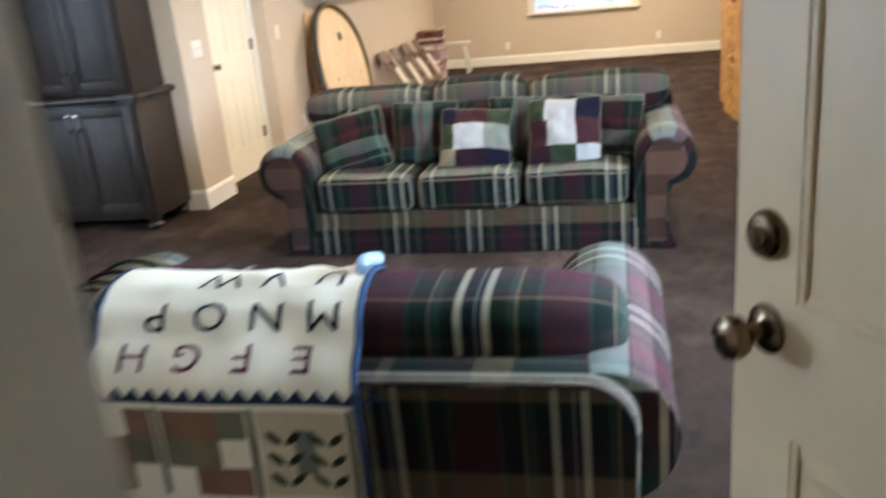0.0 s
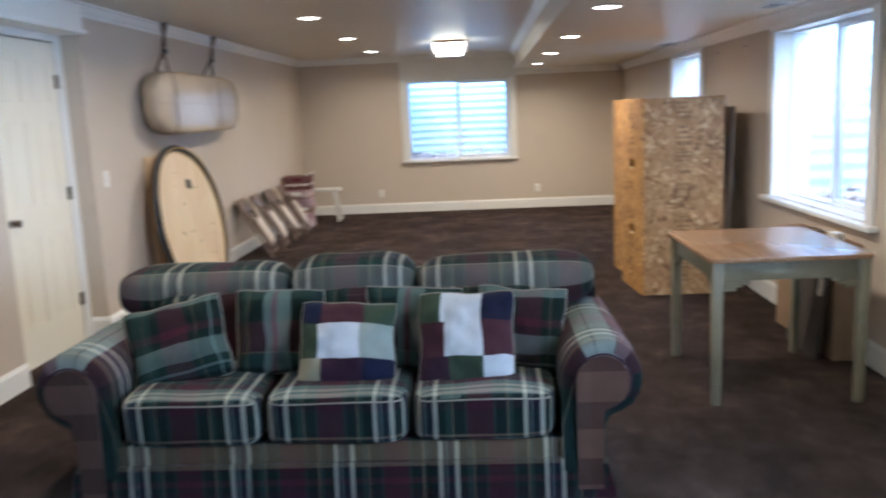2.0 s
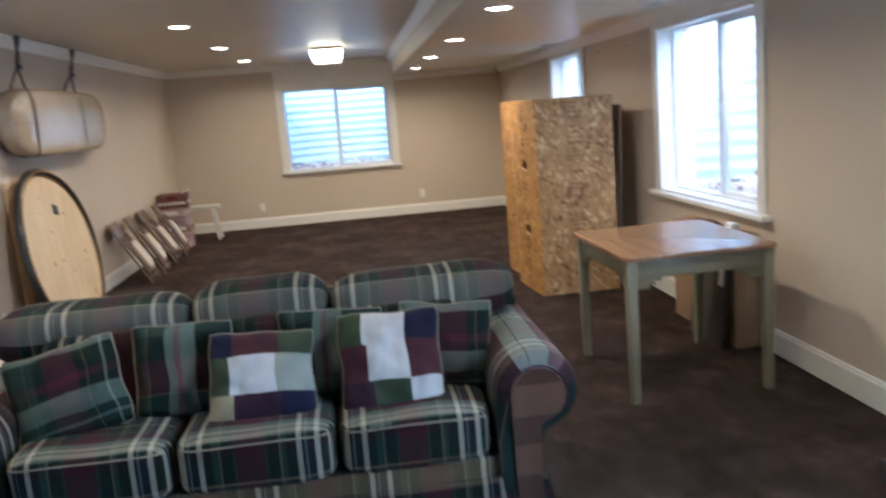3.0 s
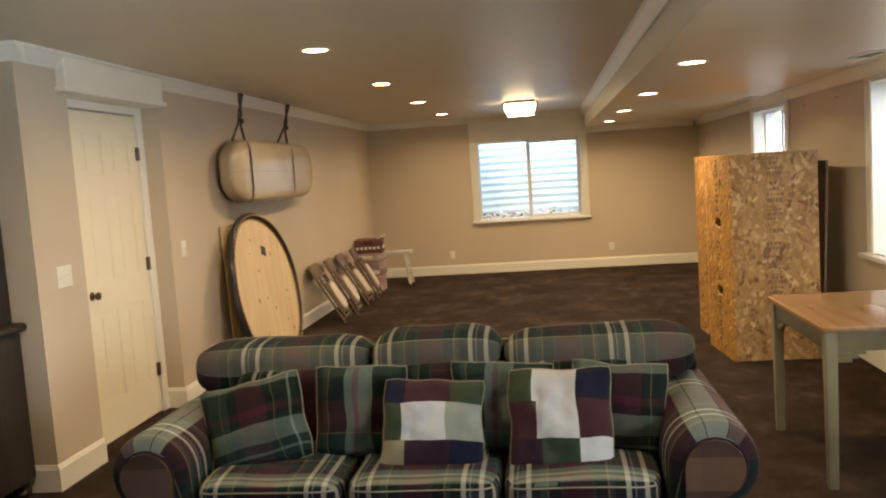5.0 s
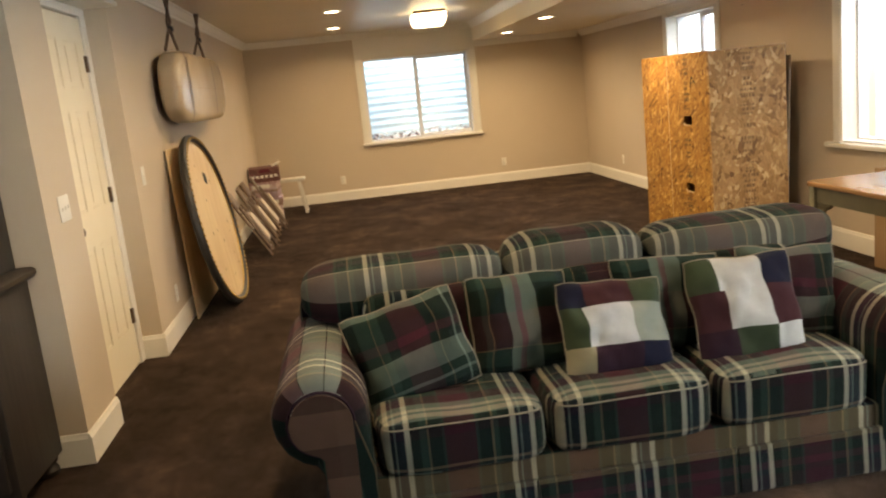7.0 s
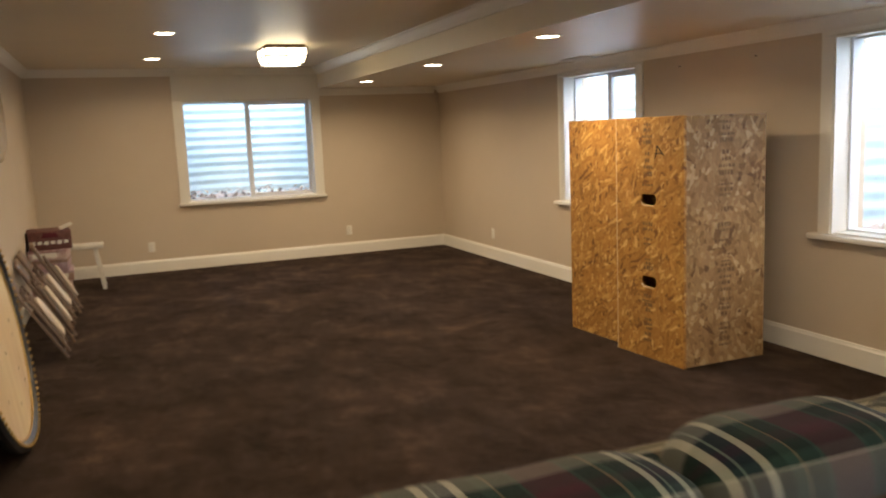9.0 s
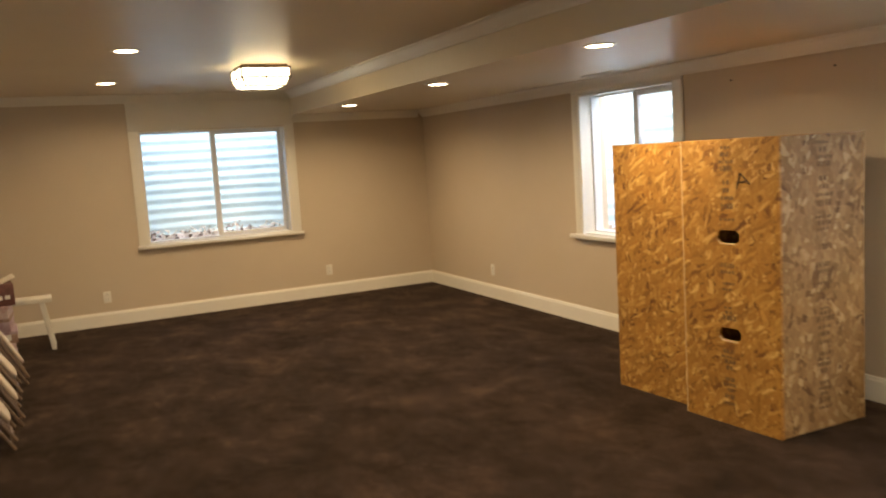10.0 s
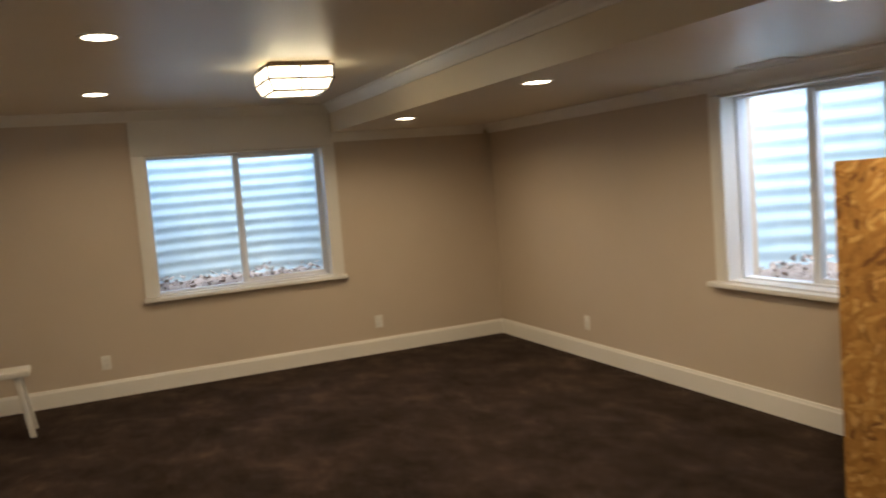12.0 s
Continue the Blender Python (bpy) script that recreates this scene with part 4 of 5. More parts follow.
couch("loveseat", "two-seat green and burgundy plaid loveseat with a quilt over it", 2, pose(-0.735, 2.462, 0, 0, 0, 180), "plaid sofas", 0.108)


def pillow_edge(u, v, w, h, seed):
    """Where the point u, v of a cushion's face lies: sides drawn in, corners rounded, the outline uneven."""
    soft = 1 - 0.055 * abs(u * v) ** 5
    x = u * w / 2 * (1 - 0.085 * (1 - v * v) * abs(u) ** 3) * soft
    z = v * h / 2 * (1 - 0.085 * (1 - u * u) * abs(v) ** 3) * soft
    x += 0.012 * noise.noise(Vector((u * 1.7 + 5.1 * seed, v * 1.7, 0.3)))
    z += 0.012 * noise.noise(Vector((u * 1.7, v * 1.7 + 3.7 * seed, 7.3)))
    return x, z


def pillow_mesh(w, h, d, n=16, seed=0):
    """A square scatter cushion in the plane x, z: plump in the middle, drawn out at its corners."""
    bm = bmesh.new()
    uv = bm.loops.layers.uv.new("UVMap")
    sides = []
    for s in (-1, 1):
        g = []
        for j in range(n + 1):
            row = []
            for i in range(n + 1):
                u, v = -1 + 2 * i / n, -1 + 2 * j / n
                px, pz = pillow_edge(u, v, w, h, seed)
                t = max(0.0, (1 - abs(u) ** 2.6) * (1 - abs(v) ** 2.6)) ** 0.52
                wr = 0.026 * noise.noise(Vector((u * 2.3 + seed, v * 2.3, s * 3.0 + seed))) + 0.012 * noise.noise(Vector((u * 6 + seed, v * 4, s * 3.0 - seed)))
                row.append(bm.verts.new((px, s * (d / 2 * t + wr * t), pz)))
            g.append(row)
        where = {v: (i, j) for j, row in enumerate(g) for i, v in enumerate(row)}
        sides.append(g)
        for j in range(n):
            for i in range(n):
                q = [g[j][i], g[j][i + 1], g[j + 1][i + 1], g[j + 1][i]]
                f = bm.faces.new(q if s < 0 else q[::-1])
                for lp in f.loops:
                    i2, j2 = where[lp.vert]
                    lp[uv].uv = (w * i2 / n, h * j2 / n)
    bmesh.ops.remove_doubles(bm, verts=bm.verts, dist=1e-4)
    return bm


def rim(w, h, seed, n=48):
    pts = []
    for k in range(n + 1):
        a = 4 * (k % n) / n
        e, t = int(a), 2 * (a - int(a)) - 1
        u, v = ((t, -1), (1, t), (-t, 1), (-1, -t))[e]
        x, z = pillow_edge(u, v, w, h, seed)
        pts.append((x, 0, z))
    return pts


def pillow(m, w, h, d, material, label, piping=True, seed=0):
    p = thing("throw_pillow", label, "pillow", m, "sofa pillows")
    part("cover", pillow_mesh(w, h, d, seed=seed), material, p)
    if piping:
        part("piping", tube(rim(w, h, seed), 0.0036, 6), PILLOW_PIPING, p, "cream piping")
    return p


def patchwork(m, w, h, d, grid, label, seed):
    """A patchwork cushion: rows of (width, cloth) from the bottom up."""
    p = thing("patchwork_pillow", label, "pillow", m, "sofa pillows")
    bm = pillow_mesh(w, h, d, 24, seed)
    uv = bm.loops.layers.uv.verify()
    names = sorted({c for _, row in grid for _, c in row})
    for f in bm.faces:
        cu = sum((lp[uv].uv for lp in f.loops), Vector((0, 0))) / len(f.loops)
        v, z = cu.y / h, 0.0
        for hh, row in grid:
            z += hh
            if v <= z + 1e-4:
                u, x = cu.x / w, 0.0
                for ww, cloth in row:
                    x += ww
                    if u <= x + 1e-4:
                        f.material_index = names.index(cloth)
                        break
                break
    part("cover", bm, [PATCH[c] for c in names], p)
    part("seam_piping", tube(rim(w, h, seed), 0.003, 6), PILLOW_PIPING, p, "cream piping")
    return p


pillow(pose(-1.445, 4.445, 0.572, -22, -12, 8), 0.43, 0.37, 0.17, PLAID_SIDE, "green and wine plaid pillow leaning in the sofa corner", True, 1)
pillow(pose(-1.035, 4.535, 0.588, -16, 1, 3), 0.40, 0.38, 0.15, PLAID_PILLOW, "green plaid pillow with cream piping upright on the sofa", True, 2)
pillow(pose(-0.470, 4.555, 0.578, -14, 2, -3), 0.42, 0.38, 0.14, PLAID_PILLOW, "green plaid pillow behind the patchwork pillows", True, 3)
pillow(pose(-0.020, 4.515, 0.570, -16, 3, -8), 0.38, 0.38, 0.16, PLAID_SIDE, "green plaid pillow against the sofa arm", True, 4)
patchwork(pose(-0.730, 4.400, 0.560, -26, 3, 3), 0.41, 0.38, 0.15,
          [(0.32, [(0.24, "tan"), (0.42, "plum"), (0.34, "navy")]), (0.37, [(0.20, "green"), (0.42, "white"), (0.38, "grey")]), (0.31, [(0.26, "navy"), (0.40, "wine"), (0.34, "green")])],
          "corduroy patchwork pillow of white, grey, wine and navy squares", 5)
patchwork(pose(-0.245, 4.395, 0.568, -24, -1, -4), 0.41, 0.42, 0.16,
          [(0.32, [(0.34, "plum"), (0.33, "green"), (0.33, "white")]), (0.36, [(0.30, "wine"), (0.37, "white"), (0.33, "wine")]), (0.32, [(0.27, "green"), (0.40, "white"), (0.33, "navy")])],
          "corduroy patchwork pillow of white, wine and green squares", 6)

# ---------------------------------------------------------------- quilt over the loveseat
DRAPE = [(1.502, 0.10), (1.500, 0.45), (1.500, 0.575), (1.510, 0.625), (1.532, 0.650), (1.580, 0.682), (1.618, 0.735), (1.676, 0.764), (1.740, 0.768), (1.810, 0.757), (1.885, 0.720), (1.925, 0.64), (1.945, 0.53)]
runs = [0.0]
for p, q in zip(DRAPE, DRAPE[1:]):
    runs.append(runs[-1] + math.dist(p, q))
QX0, QX1 = -1.165, -0.525


def on_quilt(x, s, lift=0.0):
    """The point of the quilt at x and at a run s from its hem, raised by lift."""
    s = min(max(s, 0.0), runs[-1] - 1e-4)
    k = max(j for j in range(len(runs) - 1) if runs[j] <= s)
    t = (s - runs[k]) / (runs[k + 1] - runs[k])
    def tangent(j):
        a, b = DRAPE[max(j - 1, 0)], DRAPE[min(j + 1, len(DRAPE) - 1)]
        return Vector((b[0] - a[0], b[1] - a[1])).normalized()
    p = Vector(DRAPE[k]).lerp(Vector(DRAPE[k + 1]), t)
    d = tangent(k).lerp(tangent(k + 1), t).normalized()
    nrm = Vector((-d.y, d.x))
    fold = 0.012 * noise.noise(Vector((x * 5, s * 3, 1.7))) + 0.026 * max(0.0, noise.noise(Vector((x * 7 + 3.0, s * 10, 4.2)))) * min(1.0, max(0.0, (s - 0.50) * 4)) + 0.022 * max(0.0, noise.noise(Vector((x * 11, s * 16, 9.1)))) * min(1.0, max(0.0, (s - 0.72) * 5)) + 0.012 * math.sin(6.0 * x + 2.0 * s) * max(0.0, s - 0.85)
    q = p + nrm * (0.012 + lift + fold)
    return Vector((x + 0.015 * math.sin(4 * s), q.x, q.y))


quilt = thing("alphabet_quilt", "cream alphabet quilt with wine letters draped over the loveseat", "blanket")
bm = bmesh.new()
nx, ns = 26, 70
top = [[bm.verts.new(on_quilt(QX0 + (QX1 - QX0) * i / nx, runs[-1] * j / ns)) for i in range(nx + 1)] for j in range(ns + 1)]
low = [[bm.verts.new(on_quilt(QX0 + (QX1 - QX0) * i / nx, runs[-1] * j / ns, -0.007)) for i in range(nx + 1)] for j in range(ns + 1)]
for j in range(ns):
    for i in range(nx):
        bm.faces.new((top[j][i], top[j][i + 1], top[j + 1][i + 1], top[j + 1][i]))
        bm.faces.new((low[j][i + 1], low[j][i], low[j + 1][i], low[j + 1][i + 1]))
for a, b, e in ((0, 0, 1), (ns, ns, 1)):
    for i in range(nx):
        bm.faces.new((top[a][i], low[a][i], low[a][i + 1], top[a][i + 1]))
for j in range(ns):
    for i in (0, nx):
        bm.faces.new((top[j][i], top[j + 1][i], low[j + 1][i], low[j][i]))
bmesh.ops.recalc_face_normals(bm, faces=bm.faces)
part("cloth", bm, QUILT, quilt)
for x in (QX0, QX1):
    part("binding", tube([on_quilt(x, runs[-1] * j / 60, -0.003) for j in range(61)], 0.008, 6), QUILT_EDGE, quilt, "navy binding")


LINING = fabric("pale_blue_lining", (0.27, 0.38, 0.55), 0.9)
lining = tube([on_quilt(QX1 - 0.012 - 0.01 * math.sin(k), 0.80 + 0.018 * k, 0.012 + 0.010 * math.sin(0.5 * k)) for k in range(9)], 0.016, 8)
part("turned_corner", lining, LINING, quilt, "pale blue lining turned up")


def cloth_patch(name, x0, x1, s0_, s1_, material, lift=0.0022, n=6, label=""):
    bm = bmesh.new()
    g = [[bm.verts.new(on_quilt(x0 + (x1 - x0) * i / n, s0_ + (s1_ - s0_) * j / n, lift)) for i in range(n + 1)] for j in range(n + 1)]
    for j in range(n):
        for i in range(n):
            bm.faces.new((g[j][i], g[j][i + 1], g[j + 1][i + 1], g[j + 1][i]))
    return part(name, bm, material, quilt, label)


def letter(ch, x, s, size, material):
    """One appliqued letter, read from the seat side, laid on the cloth."""
    cu = bpy.data.curves.new("letter", "FONT")
    cu.body, cu.size, cu.align_x, cu.align_y, cu.resolution_u = ch, size, "CENTER", "CENTER", 3
    tmp = new("tmp", cu)
    dg = bpy.context.evaluated_depsgraph_get()
    me = bpy.data.meshes.new_from_object(tmp.evaluated_get(dg))
    bpy.data.objects.remove(tmp)
    bm = bmesh.new()
    bm.from_mesh(me)
    bpy.data.meshes.remove(me)
    bmesh.ops.subdivide_edges(bm, edges=[e for e in bm.edges if e.calc_length() > 0.03], cuts=2)
    for v in bm.verts:
        v.co = on_quilt(x - v.co.x * 1.15, s - v.co.y, 0.005)
    part("letter", bm, material, quilt, "appliqued letter " + ch, smooth=False)


for row, s, size, material in (("EFGH", 0.574, 0.092, LETTER_RED), ("MNOP", 0.672, 0.098, LETTER_BLACK), ("UVW", 0.780, 0.092, LETTER_BLACK)):
    for k, ch in enumerate(row):
        letter(ch, (-0.645 if row == "EFGH" else -0.605) - 0.136 * k, s, size, material)
cloth_patch("border_strip", QX0 + 0.006, QX1 - 0.006, 0.476, 0.486, QUILT_EDGE)
for k in range(16):
    x = QX0 + 0.01 + k * 0.0435
    bm = bmesh.new()
    bm.faces.new([bm.verts.new(on_quilt(x + a, b, 0.0026)) for a, b in ((0, 0.486), (0.040, 0.486), (0.02, 0.508))])
    part("border_triangle", bm, QUILT_EDGE, quilt)
for k in range(3):
    x = QX1 - 0.03 - 0.23 * k
    a, b = x - 0.205, x
    if k == 0:
        cloth_patch("picture_block", a, b, 0.245, 0.460, QUILT_BLOCK)
        cloth_patch("print", a + 0.08, a + 0.13, 0.305, 0.415, PATCH["grey"], 0.0045, 4)
        for u, v, ang2 in [(0.035 + 0.045 * (q % 2) + 0.10 * (q > 5), 0.045 + 0.052 * ((q % 6) // 2), 0.7 if q % 2 else -0.7) for q in range(12)]:
            bm = bmesh.new()
            cs, sn = math.cos(ang2), math.sin(ang2)
            pts = [(0.024 * math.cos(2 * math.pi * q / 10), 0.009 * math.sin(2 * math.pi * q / 10)) for q in range(10)]
            bm.faces.new([bm.verts.new(on_quilt(a + u + p * cs - q * sn, 0.245 + v + p * sn + q * cs, 0.0050)) for p, q in pts])
            part("print_leaf", bm, PATCH["green"], quilt)
    else:
        for i in range(3):
            for j in range(3):
                cloth_patch("print_square", a + i * 0.068, a + (i + 1) * 0.068, 0.245 + j * 0.072, 0.245 + (j + 1) * 0.072, (QUILT_BROWN, QUILT, QUILT_SAGE, QUILT_BROWN, PATCH["tan"])[(i * 2 + j + k) % 5], 0.0024, 3)
    cloth_patch("block_strip", x + 0.004, x + 0.02, 0.24, 0.465, QUILT_SAGE, 0.0030, 4)

# Folded throw with a fringe on the far arm, and a rolled plaid bolster on the seat.
throw = thing("tan_throw", "folded tan striped throw over the loveseat arm", "blanket")
arm_x = -1.500
bm = bmesh.new()
pts = []
for j in range(17):
    a = math.pi * 1.05 - math.pi * 1.1 * j / 16
    pts.append((arm_x + 0.170 * math.cos(a), 0.468 + 0.170 * math.sin(a)))
pts = [(arm_x - 0.168, 0.33)] + pts + [(arm_x + 0.172, 0.50)]
g = [[bm.verts.new((x, y + 0.01 * math.sin(7 * x), z + 0.006 * noise.noise(Vector((x * 8, y * 8, z))))) for x, z in pts] for y in [1.98 + 0.34 * k / 8 for k in range(9)]]
uvl = bm.loops.layers.uv.new("UVMap")
for a, b in zip(g, g[1:]):
    for j in range(len(pts) - 1):
        f = bm.faces.new((a[j], a[j + 1], b[j + 1], b[j]))
bmesh.ops.solidify(bm, geom=bm.faces[:], thickness=0.010)
bmesh.ops.recalc_face_normals(bm, faces=bm.faces)
part("cloth", bm, PATCH["tan"], throw)
for k, (y0, mt) in enumerate(((2.02, "wine"), (2.08, "green"), (2.17, "wine"), (2.27, "green"))):
    part("stripe", tube([(x, y0, z + 0.006) for x, z in pts[2:-1]], 0.007, 6), PATCH[mt], throw)
for k in range(16):
    y = 1.98 + 0.022 * k
    part("fringe", tube([(arm_x + 0.176, y, 0.50), (arm_x + 0.22 + 0.006 * (k % 3), y - 0.01, 0.492), (arm_x + 0.30, y - 0.05 + 0.02 * math.sin(k * 2.1), 0.489), (arm_x + 0.44 + 0.03 * math.sin(k * 1.3), y - 0.10, 0.486)], 0.006, 5), PATCH["tan"], throw)

bol = thing("bolster", "rolled khaki and dark plaid cushion on the loveseat seat", "cushion", pose(-0.595, 2.12, 0.575, 0, -4, 14))
part("cover", lathe([(0.015, -0.20), (0.045, -0.195), (0.056, -0.16), (0.058, 0.0), (0.055, 0.05), (0.052, 0.052)], axis="x"), PATCH["tan"], bol)
part("end_cover", lathe([(0.053, 0.051), (0.058, 0.07), (0.060, 0.11), (0.050, 0.135), (0.015, 0.14)], axis="x"), PATCH["plum"], bol, "dark plaid end")

# ---------------------------------------------------------------- armoire
AX0, AX1, AY0, AY1 = -3.86, -2.965, 4.76, 5.215
arm = thing("armoire", "tall dark-stained wooden armoire with paired panel doors", "armoire")
part("lower_body", box(AX0, AY0, 0.085, AX1, AY1, 0.855, bevel=0.006), ARMOIRE, arm)
part("upper_body", box(AX0 + 0.055, AY0 + 0.06, 0.905, AX1 - 0.035, AY1, 2.00, bevel=0.006), ARMOIRE, arm)
part("waist_moulding", extrude([(0, 0.855), (0.030, 0.862), (0.042, 0.878), (0.040, 0.894), (0.026, 0.905), (-0.02, 0.906), (-0.02, 0.855)],
     lambda u, v, t: Vector((t, AY0 - u, v)), AX0 - 0.02, AX1 + 0.040), ARMOIRE, arm)
part("waist_moulding", extrude([(0, 0.855), (0.030, 0.862), (0.042, 0.878), (0.040, 0.894), (0.026, 0.905), (-0.10, 0.906), (-0.10, 0.855)],
     lambda u, v, t: Vector((AX1 + u, t, v)), AY0 - 0.038, AY1), ARMOIRE, arm)
part("waist_shelf", box(AX0, AY0 - 0.004, 0.8555, AX1 - 0.02, AY1, 0.9045), ARMOIRE, arm)
part("cornice", extrude([(0, 1.985), (0.012, 1.992), (0.020, 2.015), (0.045, 2.040), (0.058, 2.046), (0.058, 2.068), (-0.02, 2.070), (-0.02, 1.985)],
     lambda u, v, t: Vector((t, AY0 + 0.06 - u, v)), AX0 + 0.03, AX1 + 0.02), ARMOIRE, arm)
part("cornice_side", extrude([(0, 1.985), (0.012, 1.992), (0.020, 2.015), (0.045, 2.040), (0.058, 2.046), (0.058, 2.068), (-0.78, 2.070), (-0.78, 2.001)],
     lambda u, v, t: Vector((AX1 - 0.035 + u, t, v)), AY0 + 0.01, AY1), ARMOIRE, arm)


def panel_door(x0, x1, z0, z1, y, knob_x, knob_zs, metals):
    d = part("cabinet_door", box(x0, y - 0.010, z0, x1, y + 0.006, z1, bevel=0.002), ARMOIRE, arm)
    s = 0.058
    bm = bmesh.new()
    for q in ((x0, z0, x0 + s, z1), (x1 - s, z0, x1, z1), (x0 + s, z0, x1 - s, z0 + s), (x0 + s, z1 - s, x1 - s, z1)):
        add_box(bm, q[0], y - 0.024, q[1], q[2], y - 0.0095, q[3], bevel=0.003)
    part("door_frame", bm, ARMOIRE, d)
    bm = bmesh.new()
    for q in ((x0 + s, z0 + s, x0 + s + 0.012, z1 - s), (x1 - s - 0.012, z0 + s, x1 - s, z1 - s), (x0 + s + 0.012, z0 + s, x1 - s - 0.012, z0 + s + 0.012), (x0 + s + 0.012, z1 - s - 0.012, x1 - s - 0.012, z1 - s)):
        add_box(bm, q[0], y - 0.019, q[1], q[2], y - 0.0098, q[3], bevel=0.0045, seg=1)
    part("panel_bead", bm, ARMOIRE, d)
    for z, mtl in zip(knob_zs, metals):
        part("knob", lathe([(r, -h) for r, h in ((0.001, 0.024), (0.011, 0.024), (0.008, 0.030), (0.007, 0.036), (0.014, 0.042), (0.016, 0.049), (0.011, 0.055), (0.001, 0.056))], (knob_x, y, z), "y", 14), mtl, d, "small round knob")


mid = (AX0 + AX1) / 2
CHROME = worn("brushed_nickel", (0.6, 0.58, 0.55), (0.7, 0.68, 0.64), 0.25, 8, 60, 0.05, 0.001, 1.0)
panel_door(AX0 + 0.03, mid - 0.002, 0.125, 0.838, AY0, mid - 0.030, (0.79, 0.70), (CHROME, BLACK))
panel_door(mid + 0.002, AX1 - 0.03, 0.125, 0.838, AY0, mid + 0.030, (0.79, 0.70), (CHROME, BLACK))
umid = (AX0 + 0.055 + AX1 - 0.035) / 2
panel_door(AX0 + 0.075, umid - 0.002, 0.935, 1.965, AY0 + 0.06, umid - 0.030, (1.06,), (BLACK,))
panel_door(umid + 0.002, AX1 - 0.055, 0.935, 1.965, AY0 + 0.06, umid + 0.030, (1.06,), (BLACK,))
for x in (AX0 + 0.06, AX1 - 0.055):
    for y in (AY0 + 0.05, AY1 - 0.05):
        part("bun_foot", lathe([(0.018, 0.0), (0.040, 0.006), (0.048, 0.026), (0.040, 0.045), (0.030, 0.052), (0.044, 0.062), (0.048, 0.086)], (x, y, 0)), ARMOIRE, arm, "turned bun foot")
part("plinth_rail", box(AX0 + 0.1, AY0 + 0.02, 0.070, AX1 - 0.1, AY0 + 0.04, 0.088, bevel=0.003), ARMOIRE, arm)

# ---------------------------------------------------------------- table by the window
TX0, TX1, TY0, TY1, TZ = 0.905, 1.680, 5.060, 5.975, 0.740
tab = thing("square_table", "square table, worn wood top on sage-painted legs", "table")
ch = 0.045
outline = []
for cx, cy, a0 in ((TX1 - ch, TY1 - ch, 0), (TX0 + ch, TY1 - ch, 90), (TX0 + ch, TY0 + ch, 180), (TX1 - ch, TY0 + ch, 270)):
    outline += [(cx + ch * math.cos(radians(a0 + 15 * k)), cy + ch * math.sin(radians(a0 + 15 * k))) for k in range(7)]
bm = extrude(outline, lambda u, v, t: Vector((u, v, t)), TZ - 0.024, TZ)
bmesh.ops.bevel(bm, geom=[e for e in bm.edges if abs(e.verts[0].co.z - e.verts[1].co.z) < 1e-5], offset=0.006, segments=2, profile=0.6, affect="EDGES")
part("tabletop", bm, TABLETOP, tab, "worn honey-brown wooden top")
legs = [(TX0 + 0.045, TY0 + 0.045), (TX1 - 0.045, TY0 + 0.045), (TX0 + 0.045, TY1 - 0.045), (TX1 - 0.045, TY1 - 0.045)]
for x, y in legs:
    bm = box(x - 0.0265, y - 0.0265, 0.0, x + 0.0265, y + 0.0265, TZ - 0.025, bevel=0.004)
    for v in bm.verts:
        k = 0.78 + 0.22 * min(1.0, v.co.z / 0.55)
        v.co.x, v.co.y = x + (v.co.x - x) * k, y + (v.co.y - y) * k
    part("leg", bm, TABLEPAINT, tab)
for a, b in ((0, 1), (2, 3)):
    y = legs[a][1]
    part("apron", box(legs[a][0] + 0.028, y - 0.012, TZ - 0.115, legs[b][0] - 0.028, y + 0.012, TZ - 0.026, bevel=0.002), TABLEPAINT, tab)
for a, b in ((0, 2), (1, 3)):
    x = legs[a][0]
    part("apron", box(x - 0.012, legs[a][1] + 0.028, TZ - 0.115, x + 0.012, legs[b][1] - 0.028, TZ - 0.026, bevel=0.002), TABLEPAINT, tab)
for k, (x, y) in enumerate(legs):
    sx, sy = (1 if k in (0, 2) else -1), (1 if k < 2 else -1)
    for ax in "xy":
        bm = bmesh.new()
        for i, (l, z) in enumerate(((0.120, 0.016), (0.090, 0.034), (0.062, 0.052))):
            z1, z0 = TZ - 0.115 - (0.0 if i == 0 else (0.016, 0.034)[i - 1]), TZ - 0.115 - z
            if ax == "x":
                xa, xb = sorted((x + sx * 0.0285, x + sx * (0.028 + l)))
                add_box(bm, xa, y - 0.011, z0, xb, y + 0.011, z1 - 0.002, bevel=0.002, seg=1)
            else:
                ya, yb = sorted((y + sy * 0.0285, y + sy * (0.028 + l)))
                add_box(bm, x - 0.011, ya, z0, x + 0.011, yb, z1 - 0.002, bevel=0.002, seg=1)
        part("stepped_bracket", bm, TABLEPAINT, tab)

cb = thing("cardboard_box", "flat tall cardboard carton standing against the wall", "box")
part("carton", box(1.775, 5.74, 0.0, 1.925, 6.63, 0.655, bevel=0.004), CARD, cb)
part("flap", box(1.772, 5.75, 0.6555, 1.926, 6.18, 0.660, bevel=0.001), CARD, cb)
part("flap", box(1.772, 6.19, 0.6555, 1.926, 6.62, 0.659, bevel=0.001), CARD, cb)
part("tape", box(1.835, 5.7385, 0.05, 1.875, 5.7398, 0.655), CARD, cb, "brown packing tape")
scr = thing("dark_panel", "thin dark panel with a pale label leaning on the carton", "panel", pose(1.70, 5.97, 0.0, 0, 7, 0))
part("sheet", box(-0.012, -0.20, 0.0, 0.012, 0.24, 0.60, bevel=0.004), DARKCARD, scr)
